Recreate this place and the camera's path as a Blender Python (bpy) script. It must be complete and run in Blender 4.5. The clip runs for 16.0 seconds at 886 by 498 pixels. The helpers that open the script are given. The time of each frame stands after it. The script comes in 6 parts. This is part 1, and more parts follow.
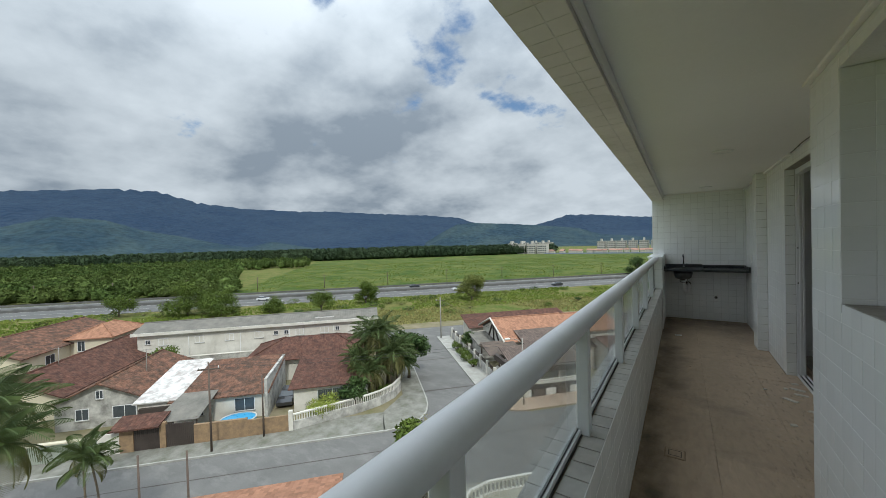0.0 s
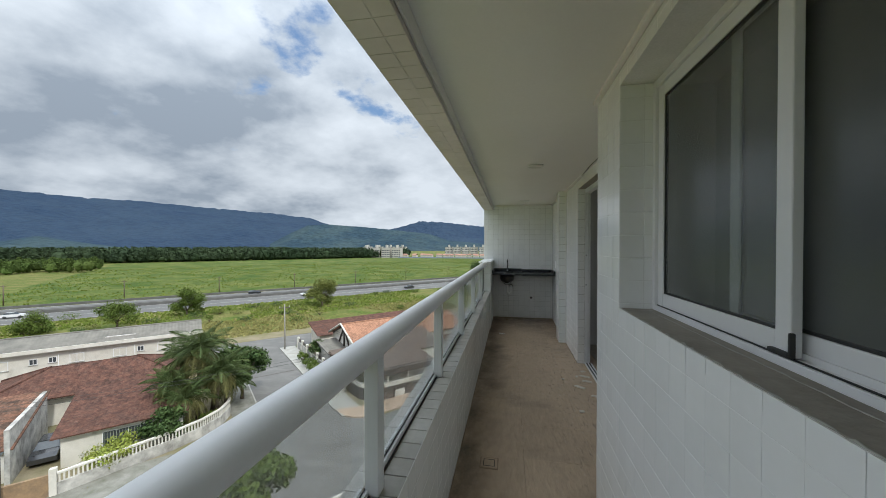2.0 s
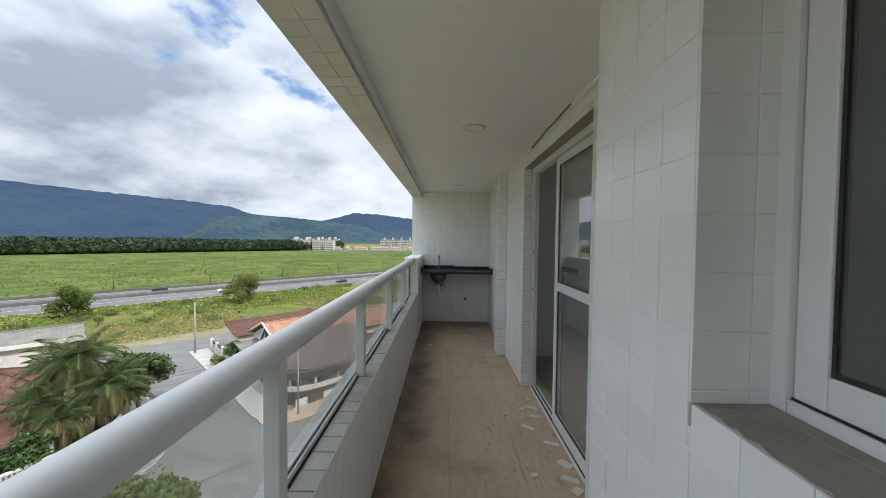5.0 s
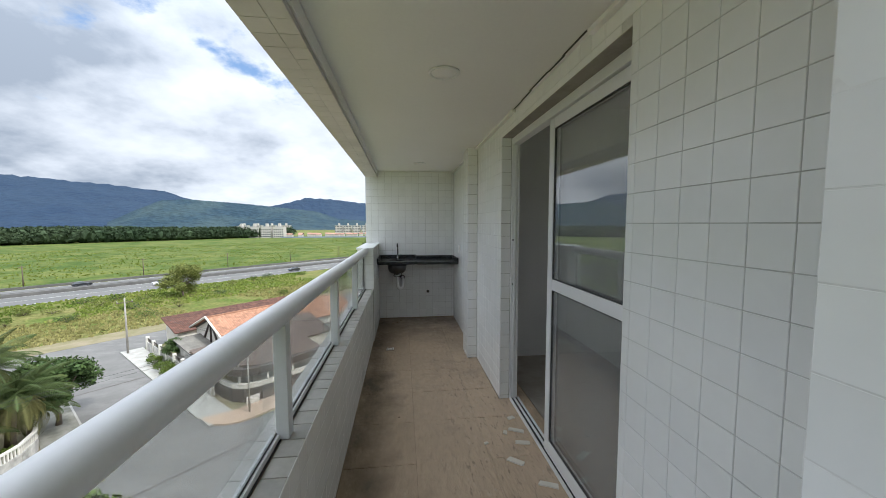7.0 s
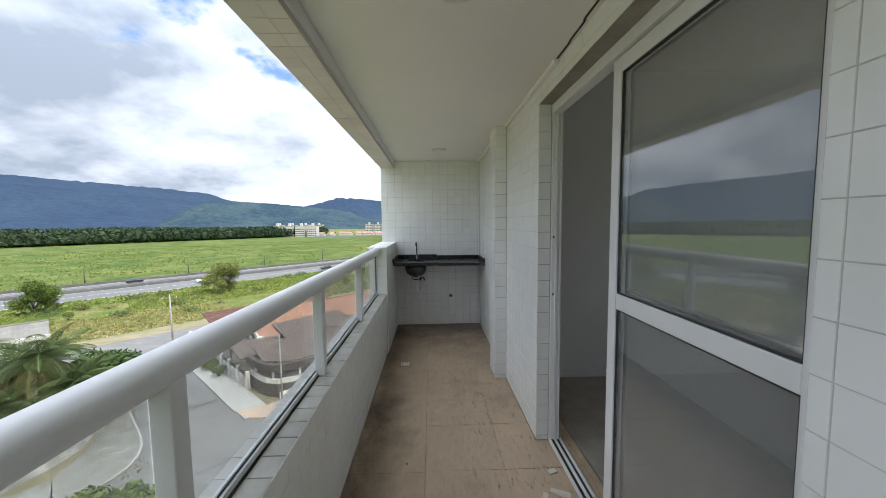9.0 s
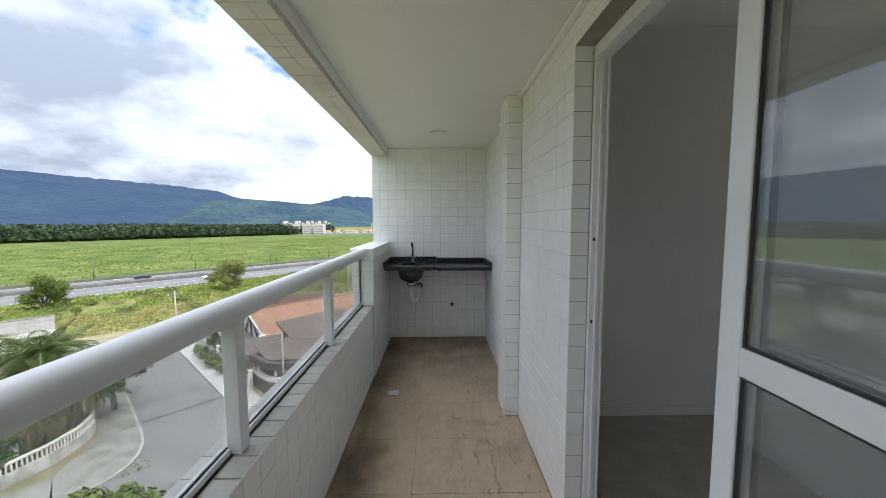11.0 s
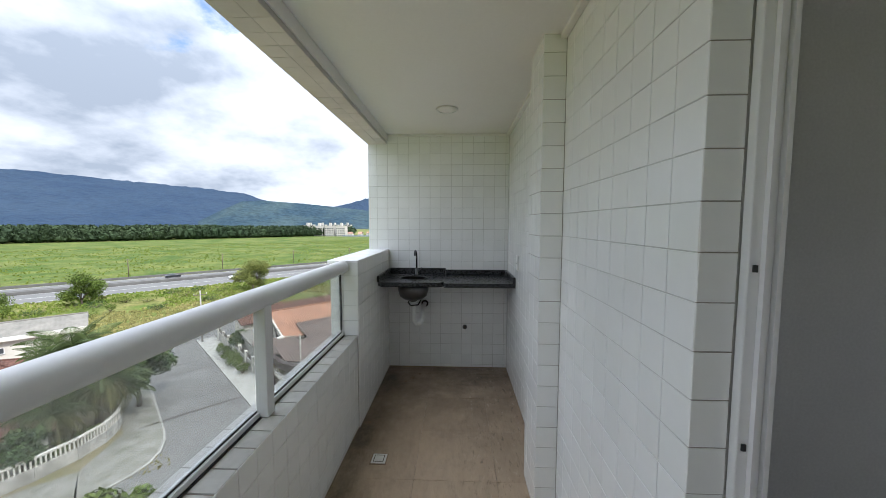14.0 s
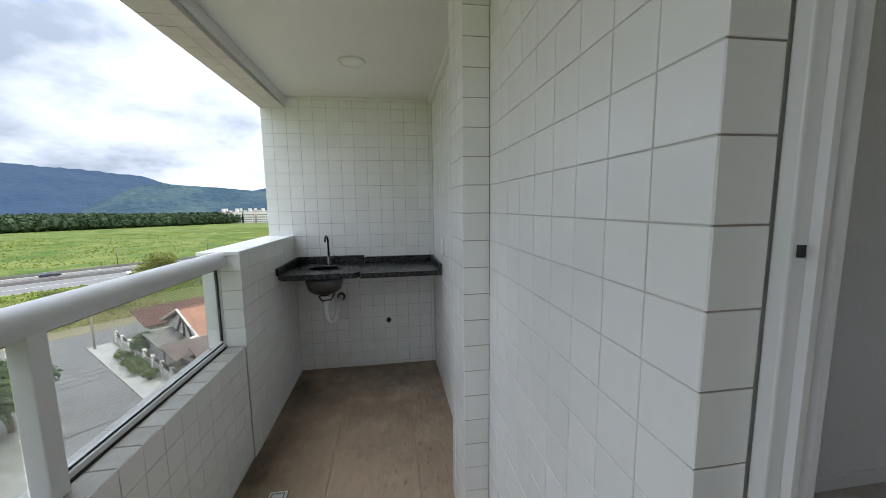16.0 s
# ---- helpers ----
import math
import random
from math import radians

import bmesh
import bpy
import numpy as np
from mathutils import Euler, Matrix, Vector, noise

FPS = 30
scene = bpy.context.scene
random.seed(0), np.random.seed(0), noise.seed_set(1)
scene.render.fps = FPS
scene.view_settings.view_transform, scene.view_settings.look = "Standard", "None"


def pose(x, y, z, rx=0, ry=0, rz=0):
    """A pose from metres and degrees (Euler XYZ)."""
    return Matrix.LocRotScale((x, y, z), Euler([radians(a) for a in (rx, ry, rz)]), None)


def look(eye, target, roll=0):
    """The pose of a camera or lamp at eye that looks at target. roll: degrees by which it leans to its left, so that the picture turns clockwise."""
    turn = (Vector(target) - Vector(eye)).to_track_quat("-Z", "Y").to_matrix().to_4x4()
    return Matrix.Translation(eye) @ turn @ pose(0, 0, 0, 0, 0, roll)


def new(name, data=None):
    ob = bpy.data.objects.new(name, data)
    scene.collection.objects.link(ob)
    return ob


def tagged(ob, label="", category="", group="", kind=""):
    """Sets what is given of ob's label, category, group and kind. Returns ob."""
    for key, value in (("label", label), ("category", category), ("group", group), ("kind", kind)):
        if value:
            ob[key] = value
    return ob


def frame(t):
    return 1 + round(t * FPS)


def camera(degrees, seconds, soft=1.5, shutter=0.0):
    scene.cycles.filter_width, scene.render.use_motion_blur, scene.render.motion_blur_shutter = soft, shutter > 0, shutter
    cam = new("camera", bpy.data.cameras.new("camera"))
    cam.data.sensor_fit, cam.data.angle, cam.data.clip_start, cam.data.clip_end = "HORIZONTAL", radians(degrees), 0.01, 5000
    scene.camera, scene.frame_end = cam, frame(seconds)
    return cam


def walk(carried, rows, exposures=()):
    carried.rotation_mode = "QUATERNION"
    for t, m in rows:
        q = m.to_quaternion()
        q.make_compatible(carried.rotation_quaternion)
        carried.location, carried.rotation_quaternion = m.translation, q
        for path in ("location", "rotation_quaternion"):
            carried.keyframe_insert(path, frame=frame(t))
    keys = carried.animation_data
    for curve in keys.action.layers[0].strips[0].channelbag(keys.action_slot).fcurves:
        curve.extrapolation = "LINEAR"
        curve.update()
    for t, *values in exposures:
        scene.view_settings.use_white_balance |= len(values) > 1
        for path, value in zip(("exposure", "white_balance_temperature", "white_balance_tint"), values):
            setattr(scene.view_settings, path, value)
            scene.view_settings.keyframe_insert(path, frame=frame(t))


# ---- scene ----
cam = camera(103.1, 16.0, soft=0.7)
# seconds, eye, target, roll
PATH = [
    (0, (0.266, -0.48, 1.47), (-0.856, 1.176, 1.44), -1.6),
    (0.5, (0.311, -0.379, 1.463), (-0.677, 1.36, 1.435), -0.2),
    (1, (0.349, -0.263, 1.453), (-0.46, 1.566, 1.434), 1.0),
    (1.5, (0.356, -0.149, 1.448), (-0.199, 1.772, 1.428), 0.0),
    (2, (0.346, 0.003, 1.448), (-0.03, 1.967, 1.427), -0.0),
    (2.5, (0.353, 0.145, 1.455), (0.088, 2.127, 1.435), 0.2),
    (3, (0.373, 0.324, 1.445), (0.21, 2.317, 1.415), -0.2),
    (5.5, (0.406, 1.259, 1.448), (0.409, 3.257, 1.366), 0.5),
    (6, (0.412, 1.406, 1.452), (0.443, 3.402, 1.321), 0.1),
    (6.5, (0.382, 1.613, 1.454), (0.49, 3.607, 1.34), -0.2),
    (7, (0.37, 1.776, 1.458), (0.597, 3.758, 1.314), -0.1),
    (7.5, (0.388, 1.931, 1.442), (0.563, 3.918, 1.304), -0.2),
    (8, (0.445, 2.094, 1.453), (0.516, 4.089, 1.341), -0.1),
    (8.5, (0.472, 2.227, 1.441), (0.541, 4.22, 1.294), -0.7),
    (11, (0.58, 3.025, 1.408), (0.612, 5.019, 1.248), -0.2),
    (11.5, (0.584, 3.191, 1.417), (0.616, 5.186, 1.275), -0.3),
    (12, (0.575, 3.332, 1.419), (0.644, 5.326, 1.268), -0.1),
    (12.5, (0.597, 3.464, 1.412), (0.617, 5.457, 1.254), 0.3),
    (13, (0.647, 3.608, 1.417), (0.58, 5.601, 1.265), 0.1),
    (13.5, (0.671, 3.703, 1.413), (0.543, 5.691, 1.237), 0.0),
    (14, (0.677, 3.821, 1.413), (0.595, 5.814, 1.268), 0.1),
    (14.5, (0.672, 3.961, 1.419), (0.611, 5.954, 1.271), -0.0),
    (15, (0.692, 4.057, 1.417), (0.803, 6.048, 1.276), 0.6),
    (15.5, (0.721, 4.129, 1.401), (0.862, 6.116, 1.225), -0.2),
    (16, (0.794, 4.189, 1.383), (1.084, 6.153, 1.141), -0.8),
]
walk(cam, [(t, look(eye, target, roll)) for t, eye, target, roll in PATH], [(0, -0.18, 5920, 4), (1.5, 0.02, 5980, 6), (3, 0.27, 5990, 8), (5.5, 0.43, 5980, 9), (8, 0.67, 5950, 10), (11, 0.83, 5900, 11), (16, 0.80, 5920, 11)])

# ---------------------------------------------------------------- world, sun
ELEV, TURN = 48.0, 129.0
world = bpy.data.worlds.new("sky")
world.use_nodes = True
scene.world = world
wt = world.node_tree


def wnode(kind, **values):
    n = wt.nodes.new(kind)
    for key, value in values.items():
        n.inputs[key].default_value = value
    return n


def wmath(op, a, b=None):
    n = wt.nodes.new("ShaderNodeMath")
    n.operation = op
    for i, v in enumerate((a, b)):
        if v is None:
            continue
        if isinstance(v, (int, float)):
            n.inputs[i].default_value = v
        else:
            wt.links.new(v, n.inputs[i])
    return n.outputs[0]


sky = wt.nodes.new("ShaderNodeTexSky")
sky.sky_type, sky.sun_disc = "NISHITA", False
sky.sun_elevation, sky.sun_rotation = radians(ELEV), radians(TURN)
coord = wt.nodes.new("ShaderNodeTexCoord")
split = wt.nodes.new("ShaderNodeSeparateXYZ")
wt.links.new(coord.outputs["Generated"], split.inputs[0])
lift = wmath("ADD", wmath("MAXIMUM", split.outputs[2], 0.0), 0.34)
flat = wt.nodes.new("ShaderNodeCombineXYZ")
wt.links.new(wmath("DIVIDE", split.outputs[0], lift), flat.inputs[0])
wt.links.new(wmath("DIVIDE", split.outputs[1], lift), flat.inputs[1])
flat.inputs[2].default_value = 3.7
# where there is cloud
banks = wnode("ShaderNodeTexNoise", Scale=2.5, Detail=11.0, Roughness=0.57, Distortion=0.0)
wt.links.new(flat.outputs[0], banks.inputs["Vector"])
low = wt.nodes.new("ShaderNodeMapRange")
low.inputs[1].default_value, low.inputs[2].default_value = 0.34, 0.06
low.inputs[3].default_value, low.inputs[4].default_value = 0.0, 0.16
wt.links.new(split.outputs[2], low.inputs[0])
cover = wt.nodes.new("ShaderNodeMapRange")
cover.interpolation_type = "SMOOTHSTEP"
cover.inputs[1].default_value, cover.inputs[2].default_value = 0.30, 0.40
wt.links.new(wmath("ADD", banks.outputs[0], low.outputs[0]), cover.inputs[0])
# light tops and grey bellies
belly = wnode("ShaderNodeTexNoise", Scale=1.9, Detail=11.0, Roughness=0.54, Distortion=0.0)
shift = wt.nodes.new("ShaderNodeVectorMath")
shift.operation, shift.inputs[1].default_value = "ADD", (5.3, 1.9, 2.0)
wt.links.new(flat.outputs[0], shift.inputs[0])
wt.links.new(shift.outputs[0], belly.inputs["Vector"])
ramp = wt.nodes.new("ShaderNodeValToRGB")
ramp.color_ramp.elements[0].position, ramp.color_ramp.elements[0].color = 0.36, (0.46, 0.51, 0.58, 1)
ramp.color_ramp.elements[1].position, ramp.color_ramp.elements[1].color = 0.63, (1.08, 1.10, 1.13, 1)
mid = ramp.color_ramp.elements.new(0.50)
mid.color = (0.85, 0.88, 0.92, 1)
# a heavy grey bank lies over the range
bank = wt.nodes.new("ShaderNodeVectorMath")
bank.operation, bank.inputs[1].default_value = "DOT_PRODUCT", (-0.66, 0.70, 0.27)
wt.links.new(coord.outputs["Generated"], bank.inputs[0])
heavy = wt.nodes.new("ShaderNodeMapRange")
heavy.interpolation_type = "SMOOTHSTEP"
heavy.inputs[1].default_value, heavy.inputs[2].default_value = 0.89, 0.97
heavy.inputs[3].default_value, heavy.inputs[4].default_value = 0.03, -0.075
wt.links.new(bank.outputs["Value"], heavy.inputs[0])
# sunlit cumulus stands over the end of the plain
crown_dir = wt.nodes.new("ShaderNodeVectorMath")
crown_dir.operation, crown_dir.inputs[1].default_value = "DOT_PRODUCT", (-0.22, 0.90, 0.37)
wt.links.new(coord.outputs["Generated"], crown_dir.inputs[0])
bright = wt.nodes.new("ShaderNodeMapRange")
bright.interpolation_type = "SMOOTHSTEP"
bright.inputs[1].default_value, bright.inputs[2].default_value = 0.80, 0.98
bright.inputs[3].default_value, bright.inputs[4].default_value = 0.0, 0.055
wt.links.new(crown_dir.outputs["Value"], bright.inputs[0])
wt.links.new(wmath("ADD", wmath("ADD", belly.outputs[0], bright.outputs[0]), heavy.outputs[0]), ramp.inputs[0])
dim = wt.nodes.new("ShaderNodeMixRGB")
dim.blend_type, dim.inputs[0].default_value, dim.inputs[2].default_value = "MULTIPLY", 1.0, (0.17, 0.17, 0.17, 1)
wt.links.new(sky.outputs[0], dim.inputs[1])
mix = wt.nodes.new("ShaderNodeMixRGB")
wt.links.new(cover.outputs[0], mix.inputs[0])
wt.links.new(dim.outputs[0], mix.inputs[1])
wt.links.new(ramp.outputs[0], mix.inputs[2])
# an overcast sky is brightest overhead
zen = wmath("ADD", wmath("MULTIPLY", wmath("POWER", wmath("MAXIMUM", split.outputs[2], 0.0), 3.0), 2.3), 0.66)
wt.links.new(mix.outputs[0], wt.nodes["Background"].inputs[0])
wt.links.new(zen, wt.nodes["Background"].inputs[1])

sun = new("sun", bpy.data.lights.new("sun", "SUN"))
sun.data.energy, sun.data.angle, sun.data.color = 2.1, radians(3.5), (1.0, 0.93, 0.82)
sun.matrix_world = look((0, 0, 0), (-0.52, 0.42, -0.74))

# ---------------------------------------------------------------- materials


def surface(name, base, alt, rough=0.6, scale=4.0, grain=60.0, bump=0.15, depth=0.004, metal=0.0, vary=0.0, stretch=(1, 1, 1), island=False, coat=0.0, spots=0.5, grainy=0.12):
    """A procedural surface: two colours mixed by a coarse stain noise and a fine grain, a bump, and a random shade per piece."""
    m = bpy.data.materials.new(name)
    m.use_nodes = True
    t = m.node_tree
    n, l = t.nodes, t.links
    b = n["Principled BSDF"]
    b.inputs["Metallic"].default_value = metal
    b.inputs["Coat Weight"].default_value = coat
    tc = n.new("ShaderNodeTexCoord")
    geo = n.new("ShaderNodeNewGeometry")
    mp = n.new("ShaderNodeMapping")
    mp.inputs["Scale"].default_value = stretch
    l.new(geo.outputs["Position"], mp.inputs[0])
    big = n.new("ShaderNodeTexNoise")
    big.inputs["Scale"].default_value, big.inputs["Detail"].default_value = scale, 6
    big.inputs["Roughness"].default_value = 0.62
    fine = n.new("ShaderNodeTexNoise")
    fine.inputs["Scale"].default_value, fine.inputs["Detail"].default_value = grain, 5
    for x in (big, fine):
        l.new(mp.outputs[0], x.inputs["Vector"])
    r = n.new("ShaderNodeMapRange")
    r.inputs[1].default_value, r.inputs[2].default_value = 0.5 - spots * 0.4, 0.5 + spots * 0.4
    l.new(big.outputs[0], r.inputs[0])
    mixc = n.new("ShaderNodeMixRGB")
    mixc.inputs[1].default_value, mixc.inputs[2].default_value = (*base, 1), (*alt, 1)
    l.new(r.outputs[0], mixc.inputs[0])
    hsv = n.new("ShaderNodeHueSaturation")
    l.new(mixc.outputs[0], hsv.inputs["Color"])
    val = n.new("ShaderNodeMapRange")
    val.inputs[3].default_value, val.inputs[4].default_value = 1 - grainy, 1 + grainy
    l.new(fine.outputs[0], val.inputs[0])
    last = val.outputs[0]
    if vary:
        if island:
            rnd = geo.outputs["Random Per Island"]
        else:
            rnd = n.new("ShaderNodeObjectInfo").outputs["Random"]
        v2 = n.new("ShaderNodeMapRange")
        v2.inputs[3].default_value, v2.inputs[4].default_value = 1 - vary, 1 + vary
        l.new(rnd, v2.inputs[0])
        mu = n.new("ShaderNodeMath")
        mu.operation = "MULTIPLY"
        l.new(last, mu.inputs[0])
        l.new(v2.outputs[0], mu.inputs[1])
        last = mu.outputs[0]
    l.new(last, hsv.inputs["Value"])
    l.new(hsv.outputs[0], b.inputs["Base Color"])
    rr = n.new("ShaderNodeMapRange")
    rr.inputs[3].default_value, rr.inputs[4].default_value = max(0.02, rough - 0.12), min(1, rough + 0.12)
    l.new(big.outputs[0], rr.inputs[0])
    l.new(rr.outputs[0], b.inputs["Roughness"])
    if bump:
        bp = n.new("ShaderNodeBump")
        bp.inputs["Strength"].default_value, bp.inputs["Distance"].default_value = bump, depth
        l.new(fine.outputs[0], bp.inputs["Height"])
        l.new(bp.outputs[0], b.inputs["Normal"])
    return m


def pane(name, clear, gloss_rough=0.0, dust=0.05, film=0.7, least=0.03):
    """Flat glass: what is behind it tinted, a Fresnel gloss and a thin film of dust."""
    m = bpy.data.materials.new(name)
    m.use_nodes = True
    t = m.node_tree
    n, l = t.nodes, t.links
    n.remove(n["Principled BSDF"])
    tr = n.new("ShaderNodeBsdfTransparent")
    tr.inputs[0].default_value = (*clear, 1)
    gl = n.new("ShaderNodeBsdfGlossy")
    gl.inputs["Roughness"].default_value = gloss_rough
    df = n.new("ShaderNodeBsdfDiffuse")
    df.inputs[0].default_value = (0.7, 0.71, 0.7, 1)
    lw = n.new("ShaderNodeLayerWeight")
    lw.inputs[0].default_value = 0.5
    pw, fr = n.new("ShaderNodeMath"), n.new("ShaderNodeMath")
    pw.operation, pw.inputs[1].default_value = "POWER", 5.0
    fr.operation, fr.inputs[1].default_value, fr.inputs[2].default_value = "MULTIPLY_ADD", film, least
    l.new(lw.outputs["Facing"], pw.inputs[0])
    l.new(pw.outputs[0], fr.inputs[0])
    no = n.new("ShaderNodeTexNoise")
    no.inputs["Scale"].default_value, no.inputs["Detail"].default_value = 2.5, 5
    tc = n.new("ShaderNodeTexCoord")
    l.new(tc.outputs["Object"], no.inputs["Vector"])
    du = n.new("ShaderNodeMath")
    du.operation, du.inputs[1].default_value = "MULTIPLY", dust * 2
    l.new(no.outputs[0], du.inputs[0])
    m1, m2 = n.new("ShaderNodeMixShader"), n.new("ShaderNodeMixShader")
    l.new(du.outputs[0], m1.inputs[0])
    l.new(tr.outputs[0], m1.inputs[1])
    l.new(df.outputs[0], m1.inputs[2])
    l.new(fr.outputs[0], m2.inputs[0])
    l.new(m1.outputs[0], m2.inputs[1])
    l.new(gl.outputs[0], m2.inputs[2])
    l.new(m2.outputs[0], n["Material Output"].inputs[0])
    return m


def waved(m, along, pitch, strength=0.6, depth=0.03):
    """Adds corrugation to a surface: bands along one object axis."""
    n, l = m.node_tree.nodes, m.node_tree.links
    w = n.new("ShaderNodeTexWave")
    w.wave_type, w.bands_direction = "BANDS", along
    w.inputs["Scale"].default_value, w.inputs["Distortion"].default_value = 0.314 / pitch, 0.4
    w.inputs["Detail Scale"].default_value = 1.5
    tc = n.new("ShaderNodeTexCoord")
    l.new(tc.outputs["Object"], w.inputs["Vector"])
    bp = n.new("ShaderNodeBump")
    bp.inputs["Strength"].default_value, bp.inputs["Distance"].default_value = strength, depth
    l.new(w.outputs["Fac"], bp.inputs["Height"])
    l.new(bp.outputs[0], n["Principled BSDF"].inputs["Normal"])
    if strength > 0.7:
        # every clay tile weathers in its own shade
        snap, cell = n.new("ShaderNodeVectorMath"), n.new("ShaderNodeTexWhiteNoise")
        snap.operation, snap.inputs[1].default_value = "SNAP", (pitch, 0.38, 50.0)
        l.new(tc.outputs["Object"], snap.inputs[0])
        l.new(snap.outputs[0], cell.inputs["Vector"])
        shade, mul = n.new("ShaderNodeMapRange"), n.new("ShaderNodeVectorMath")
        shade.inputs[3].default_value, shade.inputs[4].default_value = 0.80, 1.22
        l.new(cell.outputs["Value"], shade.inputs[0])
        mul.operation = "SCALE"
        l.new(n["Principled BSDF"].inputs["Base Color"].links[0].from_socket, mul.inputs[0])
        l.new(shade.outputs[0], mul.inputs["Scale"])
        l.new(mul.outputs[0], n["Principled BSDF"].inputs["Base Color"])
    return m


M_TILE = surface("glazed white tile", (0.86, 0.865, 0.85), (0.82, 0.825, 0.80), 0.22, 3.0, 30, 0.03, 0.001, vary=0.022, grainy=0.02)
M_TILE_REST = surface("glazed white tile joined", (0.86, 0.865, 0.85), (0.82, 0.825, 0.80), 0.22, 3.0, 30, 0.03, 0.001, vary=0.022, island=True, grainy=0.02)
M_GROUT = surface("grey grout", (0.72, 0.715, 0.69), (0.40, 0.39, 0.365), 0.9, 1.7, 120, 0.3, 0.002, spots=0.45)
# beam tile: weathered, and painted darker for its shaded underside
M_BEAM = surface("weathered shaded white tile", (0.64, 0.605, 0.585), (0.54, 0.505, 0.48), 0.4, 1.3, 40, 0.05, 0.001, vary=0.04, grainy=0.05)
M_LEDGE = surface("grimy ledge tile", (0.60, 0.58, 0.54), (0.35, 0.325, 0.29), 0.45, 2.6, 40, 0.08, 0.001, vary=0.10, spots=0.55)
M_GROUT_PALE = surface("pale filled grout", (0.82, 0.82, 0.80), (0.68, 0.675, 0.65), 0.8, 2.2, 120, 0.2, 0.001)
M_GROUT_OLD = surface("dirty grout", (0.40, 0.38, 0.34), (0.24, 0.22, 0.19), 0.9, 5, 120, 0.3, 0.002)
M_CEIL = surface("painted ceiling board", (0.83, 0.815, 0.79), (0.79, 0.775, 0.75), 0.8, 0.8, 70, 0.05, 0.002, grainy=0.03)
M_ROOM = surface("grey room wall paint", (0.61, 0.61, 0.605), (0.55, 0.55, 0.545), 0.8, 1.0, 80, 0.08, 0.002)
M_FLOOR = surface("beige stone look floor tile", (0.55, 0.42, 0.295), (0.37, 0.28, 0.195), 0.5, 1.1, 30, 0.8, 0.015, vary=0.05, stretch=(1, 0.35, 1), spots=0.5, grainy=0.16)


def soiled_shaded(m, colour, scale, lo, hi, amount, stretch=(1, 1, 1), strip=None, axis=0):
    """Lays irregular marks over a surface: dirt, and shade painted into the colour."""
    n, l = m.node_tree.nodes, m.node_tree.links
    inp = n["Principled BSDF"].inputs["Base Color"]
    old = inp.links[0].from_socket
    geo, mp = n.new("ShaderNodeNewGeometry"), n.new("ShaderNodeMapping")
    mp.inputs["Scale"].default_value = stretch
    l.new(geo.outputs["Position"], mp.inputs[0])
    no = n.new("ShaderNodeTexNoise")
    no.inputs["Scale"].default_value, no.inputs["Detail"].default_value, no.inputs["Roughness"].default_value = scale, 8, 0.68
    l.new(mp.outputs[0], no.inputs["Vector"])
    r = n.new("ShaderNodeMapRange")
    r.inputs[1].default_value, r.inputs[2].default_value, r.inputs[4].default_value = lo, hi, amount
    l.new(no.outputs[0], r.inputs[0])
    mx = n.new("ShaderNodeMixRGB")
    mx.inputs[2].default_value = (*colour, 1)
    l.new(r.outputs[0], mx.inputs[0])
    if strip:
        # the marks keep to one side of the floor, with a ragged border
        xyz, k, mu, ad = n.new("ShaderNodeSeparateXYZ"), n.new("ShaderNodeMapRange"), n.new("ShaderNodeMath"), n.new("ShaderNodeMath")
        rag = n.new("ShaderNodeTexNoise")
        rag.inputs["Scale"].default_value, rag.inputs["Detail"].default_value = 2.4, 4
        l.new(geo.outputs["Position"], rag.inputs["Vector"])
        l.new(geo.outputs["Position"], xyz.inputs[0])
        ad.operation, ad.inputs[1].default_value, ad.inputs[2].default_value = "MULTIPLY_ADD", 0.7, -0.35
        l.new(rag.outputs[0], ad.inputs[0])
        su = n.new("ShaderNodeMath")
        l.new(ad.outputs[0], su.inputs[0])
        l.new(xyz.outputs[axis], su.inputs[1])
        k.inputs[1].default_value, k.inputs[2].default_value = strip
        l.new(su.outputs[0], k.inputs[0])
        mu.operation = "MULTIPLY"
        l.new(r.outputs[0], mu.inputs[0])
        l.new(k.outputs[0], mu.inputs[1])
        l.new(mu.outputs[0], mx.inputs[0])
    l.new(old, mx.inputs[1])
    l.new(mx.outputs[0], inp)
    return m


soiled_shaded(M_FLOOR, (0.10, 0.075, 0.055), 1.7, 0.52, 0.74, 0.55)
soiled_shaded(M_FLOOR, (0.06, 0.045, 0.035), 2.6, 0.37, 0.60, 0.8, (1, 0.6, 1), (0.30, 0.06))
# far end: grime together with the counter's shade, put into the colour
soiled_shaded(M_FLOOR, (0.07, 0.05, 0.038), 1.6, 0.34, 0.60, 0.75, (1, 1, 1), (5.8, 6.9), 1)
# dark and pale flecks draw the chiselled relief's shading in colour
soiled_shaded(M_FLOOR, (0.075, 0.055, 0.042), 34, 0.56, 0.66, 0.6, (1, 0.3, 1), (0.55, 0.80))
soiled_shaded(M_FLOOR, (0.58, 0.48, 0.38), 31, 0.58, 0.68, 0.6, (1, 0.35, 1), (0.55, 0.80))
M_FGROUT = surface("brown floor grout", (0.40, 0.30, 0.21), (0.13, 0.095, 0.068), 0.9, 1.8, 90, spots=0.4)
M_CONCRETE = surface("bare concrete", (0.34, 0.31, 0.27), (0.25, 0.23, 0.20), 0.9, 7, 60, 0.6, 0.004)
M_ALU = surface("white powder coated aluminium", (0.80, 0.80, 0.80), (0.76, 0.76, 0.76), 0.32, 2.0, 60, 0.02, 0.001, grainy=0.02)
